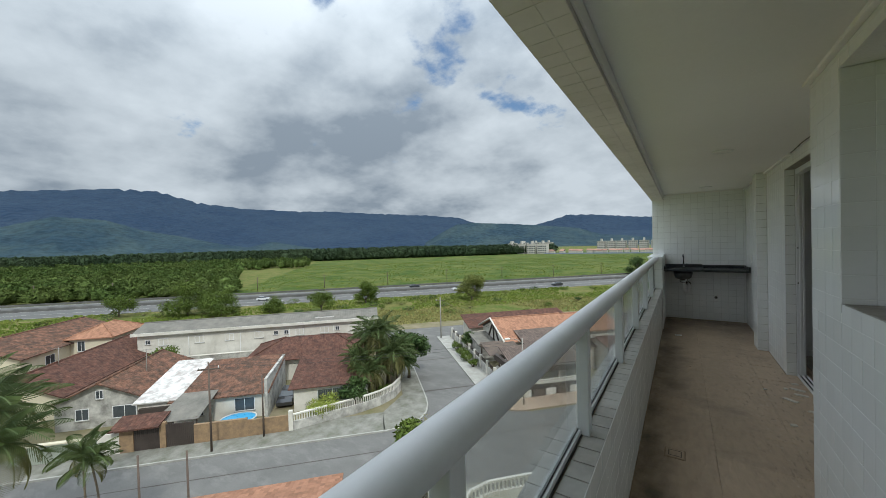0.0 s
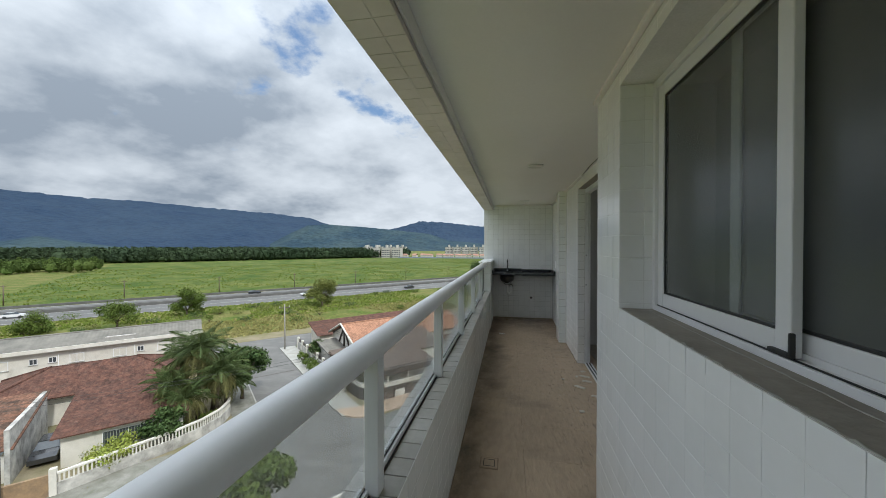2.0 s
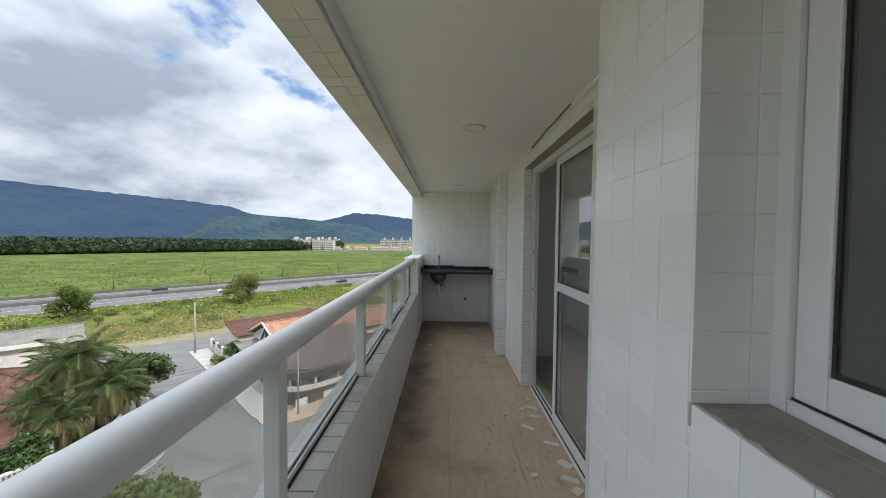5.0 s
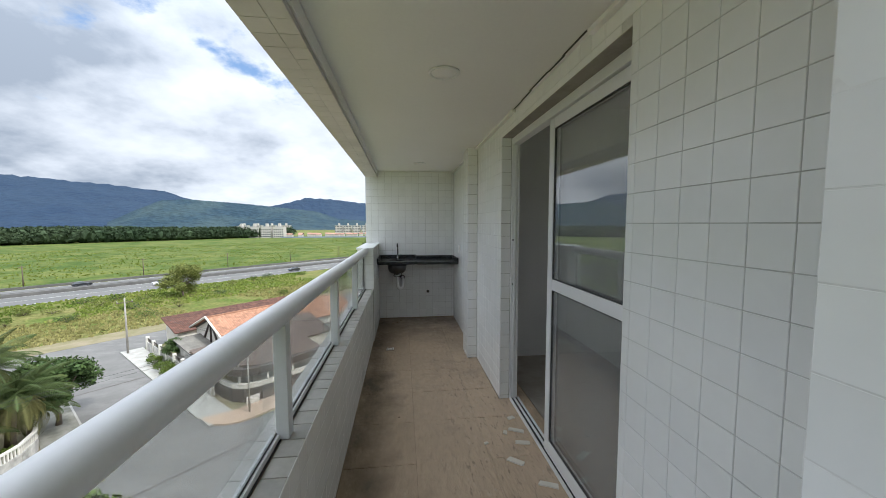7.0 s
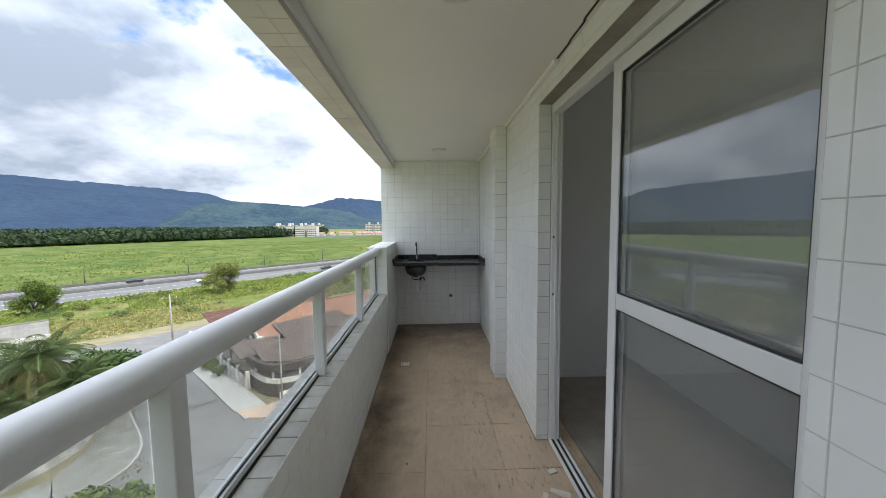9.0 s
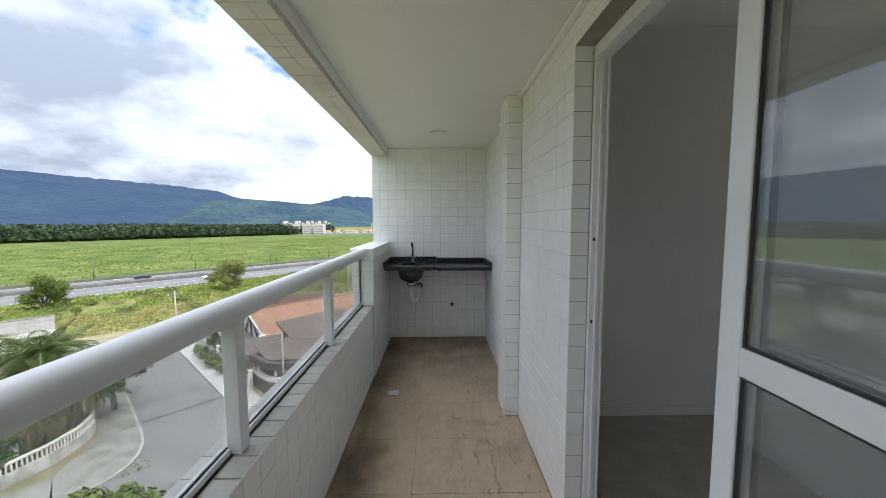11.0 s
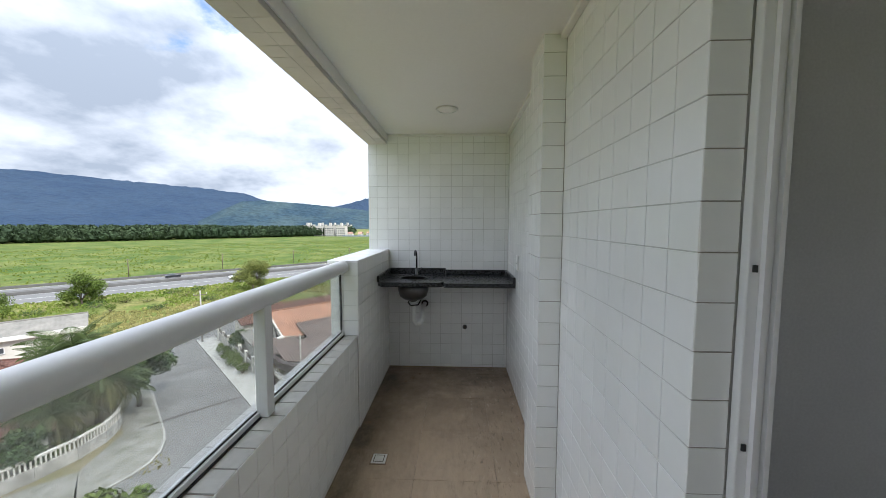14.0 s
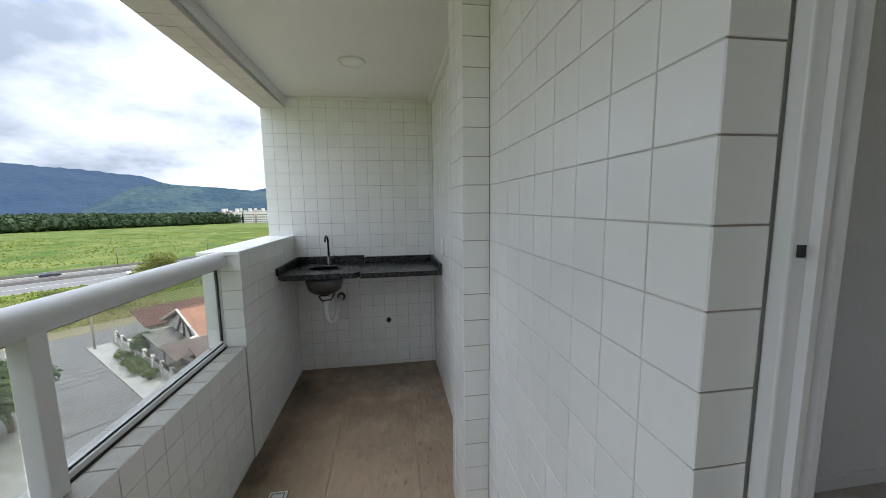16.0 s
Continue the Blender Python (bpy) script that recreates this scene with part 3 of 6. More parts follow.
# wall with the sliding door
D0, D1, DZ = 2.95, 4.542, 2.135
db = bmesh.new()
bx(db, DOOR_X + 0.0024, 2.115, -0.009, DOOR_X + 0.148, D0, CEIL)
bx(db, DOOR_X + 0.0024, D1 + 0.005, -0.009, DOOR_X + 0.148, FAR, CEIL)
bx(db, DOOR_X + 0.0024, D0, DZ, DOOR_X + 0.148, D1 + 0.005, CEIL)
wall_door = struct("wall_door", db, M_GROUT, "white tiled wall around the sliding door")
tiling(wall_door, (DOOR_X + 0.005, 0, 0), (0, -1, 0), Z, -FAR, -2.115, 0.0, CEIL, su=-D1, sv=0.03, holes=((-D1, -D0, -0.1, DZ), (-5.73, -5.46, -1, 3)), chosen=lambda u, v: -2.96 < u or (-5.46 < u < -4.4))
tiling(wall_door, (0, D1 + 0.005, 0), (1, 0, 0), Z, DOOR_X, 1.237, 0.0, DZ, pu=0.12, su=DOOR_X, sv=0.03, chosen=lambda u, v: True)
part("reveal_bed", box(DOOR_X + 0.003, D1 + 0.0022, 0.0, 1.237, D1 + 0.0051, DZ - 0.006), M_GROUT_OLD, wall_door, "dark grout of the door reveal")
part("lintel_soffit", box(DOOR_X + 0.002, D0, DZ - 0.004, 1.3055, D1, DZ - 0.0005), M_CONCRETE, wall_door, "bare plastered lintel underside")

column = struct("wall_column", box(1.0595, 5.4625, -0.009, DOOR_X + 0.004, 5.73, CEIL), M_GROUT_OLD, "narrow white tiled pillar against the wall")
tiling(column, (0, 5.465, 0), X, Z, 1.057, DOOR_X, 0.0, CEIL, pu=0.103, su=1.057, sv=0.03, chosen=lambda u, v: True)
tiling(column, (1.062, 0, 0), (0, -1, 0), Z, -5.73, -5.46, 0.0, CEIL, su=-5.562, sv=0.03, chosen=lambda u, v: True)

# plain walls that close the rooms and the near end
# this end wall is unseen; set near and grey to dim the balcony's start
struct("wall_end", box(FRONT, END - 0.2, -0.009, WIN_X + 0.004, END - 0.001, CEIL), M_ROOM)
rw = bmesh.new()
bx(rw, DOOR_X + 0.149, 5.45, -0.009, 5.2, 5.60, ROOM)
# unseen opening in the back wall, added to brighten the room with daylight
for q in ((2.09, 2.5, -0.009, ROOM), (4.8, 5.449, -0.009, ROOM), (2.5, 4.8, -0.009, 0.85), (2.5, 4.8, 2.15, ROOM)):
    bx(rw, 5.05, q[0], q[2], 5.2, q[1], q[3])
bx(rw, 1.339, 1.96, -0.009, 5.2, 2.0895, ROOM)
struct("wall_room", rw, M_ROOM, "plain grey white room walls behind the door")
rb = bmesh.new()
bx(rb, 1.061, END - 0.2, -0.009, 4.2, END, CEIL)
bx(rb, 1.339, END - 0.2, CEIL, 4.2, END, ROOM)
bx(rb, 4.05, END, -0.009, 4.2, 1.959, ROOM)
struct("wall_bedroom", rb, M_ROOM)
part("skirting", box(DOOR_X + 0.19, 5.437, 0.0, 5.04, 5.449, 0.07, bevel=0.002), M_ROOM, bpy.data.objects["wall_room"])

# cornice along the ceiling, with the broken length over the door
cor = bmesh.new()
bx(cor, 1.128, 4.20, CEIL - 0.022, DOOR_X - 0.001, 5.459, CEIL - 0.0005, bevel=0.004)
bx(cor, 1.128, 2.10, CEIL - 0.022, DOOR_X - 0.001, 3.20, CEIL - 0.0005, bevel=0.004)
bx(cor, 1.128, 5.731, CEIL - 0.022, DOOR_X - 0.001, FAR - 0.001, CEIL - 0.0005, bevel=0.004)
bx(cor, 0.013, FAR - 0.022, CEIL - 0.022, 1.127, FAR - 0.001, CEIL - 0.0005, bevel=0.004)
bx(cor, 0.80, END, CEIL - 0.022, WIN_X - 0.001, 2.115, CEIL - 0.0005, bevel=0.004)
struct("cornice", cor, M_CEIL, "thin white gypsum cornice with a broken stretch")
gap = bmesh.new()
for y0, y1, x0 in ((3.20, 3.42, 1.126), (3.42, 3.60, 1.132), (3.60, 3.86, 1.128), (3.86, 4.03, 1.136), (4.03, 4.20, 1.141)):
    bx(gap, x0, y0, CEIL - 0.004, x0 + 0.008, y1, CEIL - 0.0007)
struct("ceiling_crack", gap, M_BLACK, "dark open crack along the ceiling edge")

# ---------------------------------------------------------------- sliding door


def sash(parent, name, x, y0, y1, z0, z1, mids, glass, stile=0.06, deep=0.023, foot=0.085, head=0.06):
    leaf = new(name)
    leaf.parent = parent
    for a in (y0, y1 - stile):
        part("stile", box(x, a, z0, x + deep, a + stile, z1, bevel=0.003), M_ALU, leaf)
    part("rail", box(x + 0.001, y0 + stile, z0, x + deep - 0.001, y1 - stile, z0 + foot, bevel=0.003), M_ALU, leaf)
    part("rail", box(x + 0.001, y0 + stile, z1 - head, x + deep - 0.001, y1 - stile, z1, bevel=0.003), M_ALU, leaf)
    for z in mids:
        part("rail", box(x + 0.001, y0 + stile, z, x + deep - 0.001, y1 - stile, z + 0.065, bevel=0.003), M_ALU, leaf)
    zs = [z0 + foot] + [v for z in mids for v in (z, z + 0.065)] + [z1 - head]
    for a, b in zip(zs[::2], zs[1::2]):
        g = part("pane", box(x + 0.010, y0 + stile + 0.004, a + 0.004, x + 0.014, y1 - stile - 0.004, b - 0.004), glass, leaf)
        g.visible_shadow = False
        s = bmesh.new()
        for q in ((y0 + stile, a, y1 - stile, a + 0.006), (y0 + stile, b - 0.006, y1 - stile, b), (y0 + stile, a + 0.006, y0 + stile + 0.006, b - 0.006), (y1 - stile - 0.006, a + 0.006, y1 - stile, b - 0.006)):
            bx(s, x + 0.006, q[0], q[1], x + 0.018, q[2], q[3])
        part("gasket", s, M_BLACK, leaf)
    return leaf


door = tagged(thing("sliding_door", pose(1.25, 3.8, 0), "white aluminium sliding glass door standing half open", "door"), kind="structure")
for ob_name, q in (("jamb", (1.238, 4.520, 0.0, 1.302, D1 - 0.001, DZ - 0.005)), ("jamb", (1.238, D0 + 0.001, 0.0, 1.302, D0 + 0.03, DZ - 0.005)), ("header", (1.239, D0 + 0.031, 2.078, 1.301, 4.519, DZ - 0.005))):
    part(ob_name, box(*q, bevel=0.003), M_ALU, door)
tr = bmesh.new()
bx(tr, 1.238, D0 + 0.031, -0.004, 1.312, 4.519, 0.012)
for x in (1.239, 1.2735, 1.306):
    bx(tr, x, D0 + 0.031, 0.012, x + 0.005, 4.519, 0.028)
part("threshold", tr, M_ALU, door, "grey aluminium floor track")
gr = bmesh.new()
for x in (1.251, 1.284):
    bx(gr, x, D0 + 0.031, 0.0121, x + 0.016, 4.519, 0.014)
part("track_groove", gr, M_BLACK, door)
jl = bmesh.new()
for x in (1.260, 1.284):
    bx(jl, x, 4.508, 0.03, x + 0.010, 4.5195, 2.06)
part("jamb_lip", jl, M_ALU, door)
for z in (0.96, 1.32):
    part("keeper", box(1.246, 4.516, z, 1.254, 4.5196, z + 0.014), M_BLACK, door)
for nm, x, y0, y1 in (("outer_leaf", 1.250, D0 + 0.032, 3.835), ("inner_leaf", 1.279, D0 + 0.034, 3.825)):
    sash(door, nm, x, y0, y1, 0.03, 2.07, (1.06,), M_DOORGLASS)
for ob in door.children:
    ob.matrix_basis = door.matrix_world.inverted()

# ---------------------------------------------------------------- bedroom window
window = tagged(thing("window_1", pose(0.98, 0.95, WZ0), "white aluminium sliding window with grey frosted panes", "window"), kind="structure")
for nm, q in (("jamb", (0.965, W1 - 0.032, WZ0, 1.05, W1 - 0.002, WZ1 - 0.002)), ("jamb", (0.965, W0 + 0.002, WZ0, 1.05, W0 + 0.032, WZ1 - 0.002)), ("header", (0.966, W0 + 0.033, WZ1 - 0.034, 1.049, W1 - 0.033, WZ1 - 0.002)), ("window_frame", (0.966, W0 + 0.033, WZ0, 1.049, W1 - 0.033, WZ0 + 0.020))):
    part(nm, box(*q, bevel=0.002), M_ALU, window)
tr = bmesh.new()
for x, h in ((0.966, 0.023), (1.002, 0.036), (1.036, 0.036)):
    bx(tr, x, W0 + 0.033, WZ0 + 0.020, x + 0.005, W1 - 0.033, WZ0 + h)
part("track", tr, M_ALU, window)
# black strip stands in for the shaded slot between sash and frame
part("brush_seal", box(0.9735, W0 + 0.034, WZ0 + 0.0201, 0.9757, W1 - 0.034, WZ0 + 0.0262), M_BLACK, window, "black strip for the dark slot under the sash")
sash(window, "outer_sash", 0.976, 0.940, W1 - 0.034, WZ0 + 0.024, WZ1 - 0.036, (), M_WINGLASS, stile=0.050, deep=0.024, foot=0.055, head=0.05)
sash(window, "inner_sash", 1.010, W0 + 0.034, 1.235, WZ0 + 0.024, WZ1 - 0.036, (), M_WINGLASS, stile=0.045, deep=0.024, foot=0.055, head=0.05)
lt = box(0.962, 0.93, WZ0 + 0.026, 0.975, 0.995, WZ0 + 0.038, bevel=0.003)
bx(lt, 0.962, 0.922, WZ0 + 0.026, 0.975, 0.93, WZ0 + 0.085, bevel=0.003)
part("latch", lt, M_BLACK, window, "small black plastic corner latch")
for ob in window.children:
    ob.matrix_basis = window.matrix_world.inverted()

# ---------------------------------------------------------------- railing
RX = -0.110
railing = tagged(thing("balcony_railing", pose(RX, 1.8, 0.65), "white aluminium railing with clear glass panels", "railing"), kind="structure")
rail = bmesh.new()
seg = 22
rings = []
for y in (END + 0.01, 0.66, 0.664, 4.63, 4.634, 6.12, 6.13):
    s = 0.985 if y in (0.66, 0.664, 4.63, 4.634) else 1.0
    if y == 6.13:
        s = 0.9
    rings.append([rail.verts.new((-0.090 + 0.043 * s * math.cos(k * math.tau / seg), y, 1.122 + 0.043 * s * math.sin(k * math.tau / seg))) for k in range(seg)])
for a, b in zip(rings, rings[1:]):
    for k in range(seg):
        rail.faces.new((a[k], b[k], b[(k + 1) % seg], a[(k + 1) % seg])).smooth = True
rail.faces.new(rings[0])
rail.faces.new(rings[-1][::-1])
part("handrail", rail, M_RAIL, railing, "thick round white handrail")
posts = [-1.0, 0.03, 1.07, 2.10, 3.125, 4.15, 5.145]
for y in posts:
    part("post", box(RX + 0.002, y - 0.026, 0.652, RX + 0.050, y + 0.026, 1.098, bevel=0.003), M_RAIL, railing)
ends = [END + 0.03] + [v for y in posts for v in (y - 0.027, y + 0.027)] + [6.138]
for a, b in zip(ends[::2], ends[1::2]):
    g = part("glass_panel", box(RX - 0.004, a + 0.002, 0.672, RX + 0.004, b - 0.002, 1.095), M_GLASS, railing)
    g.visible_shadow = False
    ch = box(RX - 0.016, a, 0.6495, RX - 0.006, b, 0.674, bevel=0.001)
    bx(ch, RX + 0.006, a, 0.6495, RX + 0.016, b, 0.674, bevel=0.001)
    part("glazing_channel", ch, M_RAIL, railing)
    sl = box(RX + 0.0045, a, 0.672, RX + 0.0058, b, 0.680)
    bx(sl, RX + 0.0165, a, 0.6495, RX + 0.021, b, 0.656)
    bx(sl, RX - 0.005, a, 1.070, RX + 0.007, b, 1.079)
    part("gasket", sl, M_BLACK, railing)
part("end_gasket", box(RX - 0.006, 6.1305, 0.69, RX + 0.006, 6.1385, 1.08), M_BLACK, railing)
for ob in railing.children:
    ob.matrix_basis = railing.matrix_world.inverted()

# ---------------------------------------------------------------- sink corner
counter = thing("granite_counter", pose(0.58, 6.94, 0.89), "black granite counter in two slabs with upstands", "counter")
SX, SY, SR = 0.285, 6.915, 0.125


def slab_with_hole(x0, x1, y0, y1, z0, z1, cx, cy, r, seg=32):
    bm = bmesh.new()
    for z, flip in ((z1, False), (z0, True)):
        inner = [bm.verts.new((cx + r * math.cos(k * math.tau / seg), cy + r * math.sin(k * math.tau / seg), z)) for k in range(seg)]
        outer = []
        for k in range(seg):
            c, s = math.cos(k * math.tau / seg), math.sin(k * math.tau / seg)
            d = min(((x1 - cx) / c if c > 1e-6 else (x0 - cx) / c if c < -1e-6 else 9), ((y1 - cy) / s if s > 1e-6 else (y0 - cy) / s if s < -1e-6 else 9))
            outer.append(bm.verts.new((cx + d * c, cy + d * s, z)))
        for k in range(seg):
            q = (inner[k], outer[k], outer[(k + 1) % seg], inner[(k + 1) % seg])
            bm.faces.new(q[::-1] if flip else q)
        if flip:
            for k in range(seg):
                j = (k + 1) % seg
                bm.faces.new((top_o[k], outer[k], outer[j], top_o[j]))
                bm.faces.new((top_i[j], inner[j], inner[k], top_i[k]))
        top_i, top_o = inner, outer
    return bm


part("sink_slab", slab_with_hole(0.011, 0.566, 6.68, 7.194, 0.888, 0.926, SX, SY, SR), M_GRANITE, counter)
part("worktop_slab", box(0.568, 6.685, 0.884, 1.152, 7.194, 0.920, bevel=0.002), M_GRANITE, counter)
part("upstand", box(0.032, 7.172, 0.9265, 0.566, 7.194, 0.985, bevel=0.002), M_GRANITE, counter)
part("upstand", box(0.568, 7.172, 0.9205, 1.130, 7.194, 0.970, bevel=0.002), M_GRANITE, counter)
part("upstand", box(0.011, 6.68, 0.9265, 0.031, 7.194, 0.978, bevel=0.002), M_GRANITE, counter)
part("upstand", box(1.132, 6.685, 0.9205, 1.152, 7.194, 0.970, bevel=0.002), M_GRANITE, counter)
for ob in counter.children:
    ob.matrix_basis = counter.matrix_world.inverted()

sink = thing("round_sink", pose(SX, SY, 0.75), "round stainless steel sink bowl under black granite", "sink")
bowl = turned(bmesh.new(), [(0.02, -0.012), (0.085, -0.008), (0.120, 0.02), (0.136, 0.075), (0.139, 0.137), (0.128, 0.137), (0.1245, 0.075), (0.108, 0.026), (0.078, 0.002), (0.02, -0.002)], seg=36)
part("bowl", bowl, M_STEEL, sink)
part("rim", turned(bmesh.new(), [(0.130, 0.177), (0.130, 0.180), (0.118, 0.182), (0.112, 0.179), (0.112, 0.176), (0.122, 0.140), (0.126, 0.140), (0.130, 0.177)], seg=36, caps=False), M_STEEL, sink)
part("strainer", turned(bmesh.new(), [(0.03, -0.03), (0.034, -0.014), (0.034, -0.0125), (0.02, -0.0122)], seg=20), M_CHROME, sink)

trap = thing("sink_trap", pose(SX, SY, 0.5), "white plastic siphon pipe under the sink", "pipe")
body = [(0, 0, 0.218), (0, 0, 0.17), (0.0, 0, 0.10), (0.004, 0, 0.045), (0.022, 0.004, 0.012), (0.050, 0.012, 0.008), (0.072, 0.03, 0.035), (0.078, 0.05, 0.09), (0.078, 0.07, 0.125), (0.078, 0.12, 0.137), (0.078, 0.277, 0.137)]
part("pipe", tube(bmesh.new(), body, [0.020, 0.020, 0.021, 0.024, 0.025, 0.025, 0.023, 0.020, 0.019, 0.019, 0.019], 14), M_PVC, trap)
part("collar", turned(bmesh.new(), [(0.024, 0.188), (0.028, 0.19), (0.028, 0.212), (0.024, 0.214)], seg=18), M_PVC, trap)
part("wall_rosette", tube(bmesh.new(), [(0.078, 0.268, 0.137), (0.078, 0.2785, 0.137)], 0.034, 18), M_CHROME, trap)
part("supply_hose", tube(bmesh.new(), [(0.02, 0.14, 0.39), (0.05, 0.11, 0.30), (0.062, 0.05, 0.22), (0.045, -0.02, 0.19), (-0.02, -0.03, 0.185), (-0.05, 0.02, 0.20), (-0.03, 0.1, 0.24), (0.02, 0.20, 0.26), (0.03, 0.279, 0.26)], 0.006, 8), M_CHROME, trap)

tap = thing("sink_tap", pose(0.295, 7.09, 0.926), "tall dark chrome kitchen tap", "tap")
part("base", turned(bmesh.new(), [(0.026, 0.0), (0.026, 0.012), (0.02, 0.02), (0.018, 0.062), (0.014, 0.07)], seg=20), M_CHROME, tap)
part("spout", tube(bmesh.new(), [(0, 0, 0.06), (0, 0, 0.17), (-0.001, -0.005, 0.205), (-0.003, -0.022, 0.228), (-0.005, -0.048, 0.236), (-0.007, -0.075, 0.226), (-0.008, -0.090, 0.195)], 0.0085, 12), M_CHROME, tap)
part("lever", tube(bmesh.new(), [(0.012, -0.004, 0.045), (0.034, -0.018, 0.058), (0.048, -0.026, 0.078)], [0.008, 0.006, 0.005], 10), M_STEEL, tap)

stub = thing("pipe_stub", pose(0.752, 7.18, 0.407), "small capped water outlet in the tiled wall", "pipe")
part("ring", tube(bmesh.new(), [(0, 0.0195, 0), (0, 0.008, 0)], 0.022, 18), M_STEEL, stub)
part("plug", tube(bmesh.new(), [(0, 0.0079, 0), (0, 0.001, 0)], 0.012, 14), M_CHROME, stub)

sock = thing("wall_socket", pose(1.1565, 6.63, 1.10), "white plastic electrical socket on the tiles", "socket")
part("plate", box(-0.007, -0.037, -0.058, 0.001, 0.037, 0.058, bevel=0.002), M_PVC, sock)
part("insert", box(-0.0095, -0.02, -0.022, -0.0072, 0.02, 0.022, bevel=0.0008), M_PVC, sock)
hl = bmesh.new()
for dy, dz in ((-0.009, 0), (0.009, 0), (0, -0.004)):
    tube(hl, [(-0.0096, dy, dz), (-0.0104, dy, dz)], 0.0026, 8)
part("holes", hl, M_BLACK, sock)


def downlight(y):
    lamp = thing("ceiling_light", pose(0.595, y, CEIL - 0.012), "round white recessed ceiling light, switched off", "ceiling light", "balcony ceiling lights")
    part("trim_ring", turned(bmesh.new(), [(0.082, 0.0118), (0.083, 0.006), (0.078, 0.001), (0.070, 0.003), (0.068, 0.008)], seg=36), M_PVC, lamp)
    part("diffuser", turned(bmesh.new(), [(0.0675, 0.009), (0.066, 0.006), (0.03, 0.005), (0.01, 0.005)], seg=36), M_CEIL, lamp)


downlight(3.67)
downlight(6.47)

for x, y, size, mt, lab in ((0.213, 5.82, 0.085, M_PVC, "small square white plastic floor drain"), (0.21, 2.34, 0.105, M_FLOOR, "square tile covered floor drain")):
    dr = thing("floor_drain", pose(x, y, 0.0), lab, "drain")
    part("cover", box(-size / 2, -size / 2, 0.0, size / 2, size / 2, 0.006, bevel=0.002), mt, dr)
    sl = bmesh.new()
    for q in ((-0.36, -0.36, 0.36, -0.31), (-0.36, 0.31, 0.36, 0.36), (-0.36, -0.309, -0.31, 0.309), (0.31, -0.309, 0.36, 0.309)):
        bx(sl, q[0] * size, q[1] * size, 0.0058, q[2] * size, q[3] * size, 0.0064)
    part("groove", sl, M_GATE, dr)
    rim_d = bmesh.new()
    for q in ((-0.58, -0.58, 0.58, -0.505), (-0.58, 0.505, 0.58, 0.58), (-0.58, -0.504, -0.505, 0.504), (0.505, -0.504, 0.58, 0.504)):
        bx(rim_d, q[0] * size, q[1] * size, 0.0, q[2] * size, q[3] * size, 0.003)
    part("dirty_rim", rim_d, M_FGROUT, dr)

# dark dirt in the joint between floor and walls
seal = bmesh.new()
bx(seal, 0.0, END, 0.0, 0.005, FAR, 0.004)
bx(seal, 0.006, FAR - 0.006, 0.0, DOOR_X, FAR, 0.005)
bx(seal, 0.0055, FAR - 0.004, 0.006, 0.010, FAR, 0.88)
bx(seal, DOOR_X - 0.004, D1, 0.0, DOOR_X, 5.459, 0.004)
struct("floor_joint", seal, M_FGROUT, "dark dirty joint along the wall bases")

# broken bits of tile on the floor
SHARDS = ((1.161, 4.243, 0.055, 0.035, 20), (1.067, 4.068, 0.040, 0.032, 60), (1.151, 4.085, 0.110, 0.036, -28), (1.150, 3.945, 0.095, 0.034, -14), (1.045, 3.770, 0.105, 0.040, -40), (1.165, 3.560, 0.110, 0.036, -25), (1.185, 3.330, 0.10, 0.06, -55), (1.165, 3.185, 0.105, 0.045, -30), (0.907, 3.965, 0.03, 0.02, 15), (0.96, 3.22, 0.045, 0.04, 5), (1.175, 3.09, 0.06, 0.05, 40))
for k, (x, y, a, b, r) in enumerate(SHARDS):
    bm = bmesh.new()
    ring = [(-a / 2, -b / 2), (a * 0.1, -b * random.uniform(0.4, 0.55)), (a / 2, -b * random.uniform(0.2, 0.5)), (a * random.uniform(0.38, 0.5), b / 2), (-a * 0.1, b * random.uniform(0.35, 0.5)), (-a * random.uniform(0.4, 0.5), b * random.uniform(0.3, 0.5))]
    slab(bm, [(p, q, 0.009) for p, q in ring], 0.009)
    bmesh.ops.bevel(bm, geom=bm.edges[:], offset=0.001, segments=1, affect="EDGES")
    ob = new("tile_shard", mesh_of("tile_shard", bm, M_WHITEWALL))
    ob.matrix_world = pose(x, y, 0.0, 0, 0, r)
    tagged(ob, "broken white tile piece lying on the floor", "rubble", "broken tile pieces")
for x, y, r in ((0.22, 6.86, 0.016), (0.28, 6.93, 0.02), (0.33, 7.02, 0.012), (0.06, 6.2, 0.014), (1.13, 7.1, 0.015), (0.15, 3.05, 0.008), (0.33, 4.35, 0.008)):
    bm = bmesh.new()
    bmesh.ops.create_icosphere(bm, subdivisions=2, radius=r)
    for v in bm.verts:
        v.co *= random.uniform(0.7, 1.15)
        v.co.z = v.co.z * 0.35 + r * 0.3
    ob = new("dirt_clod", mesh_of("dirt_clod", bm, M_FGROUT))
    ob.location = (x, y, 0)
    tagged(ob, "small dark clod of dirt on the floor", "rubble", "dirt clods")

# ---------------------------------------------------------------- outside: town plan
# a runs along the street, b away from it towards the mountains; z is the height over the street
GROUND = -17.0
OX, OY, GRID = -22.2, 26.8, 46.74
UA, UB = (math.cos(radians(GRID)), math.sin(radians(GRID))), (-math.sin(radians(GRID)), math.cos(radians(GRID)))


def at(a, b, z=0.0, turn=0.0):
    """The pose of a place in the town plan."""
    return pose(OX + a * UA[0] + b * UB[0], OY + a * UA[1] + b * UB[1], GROUND + z, 0, 0, GRID + turn)


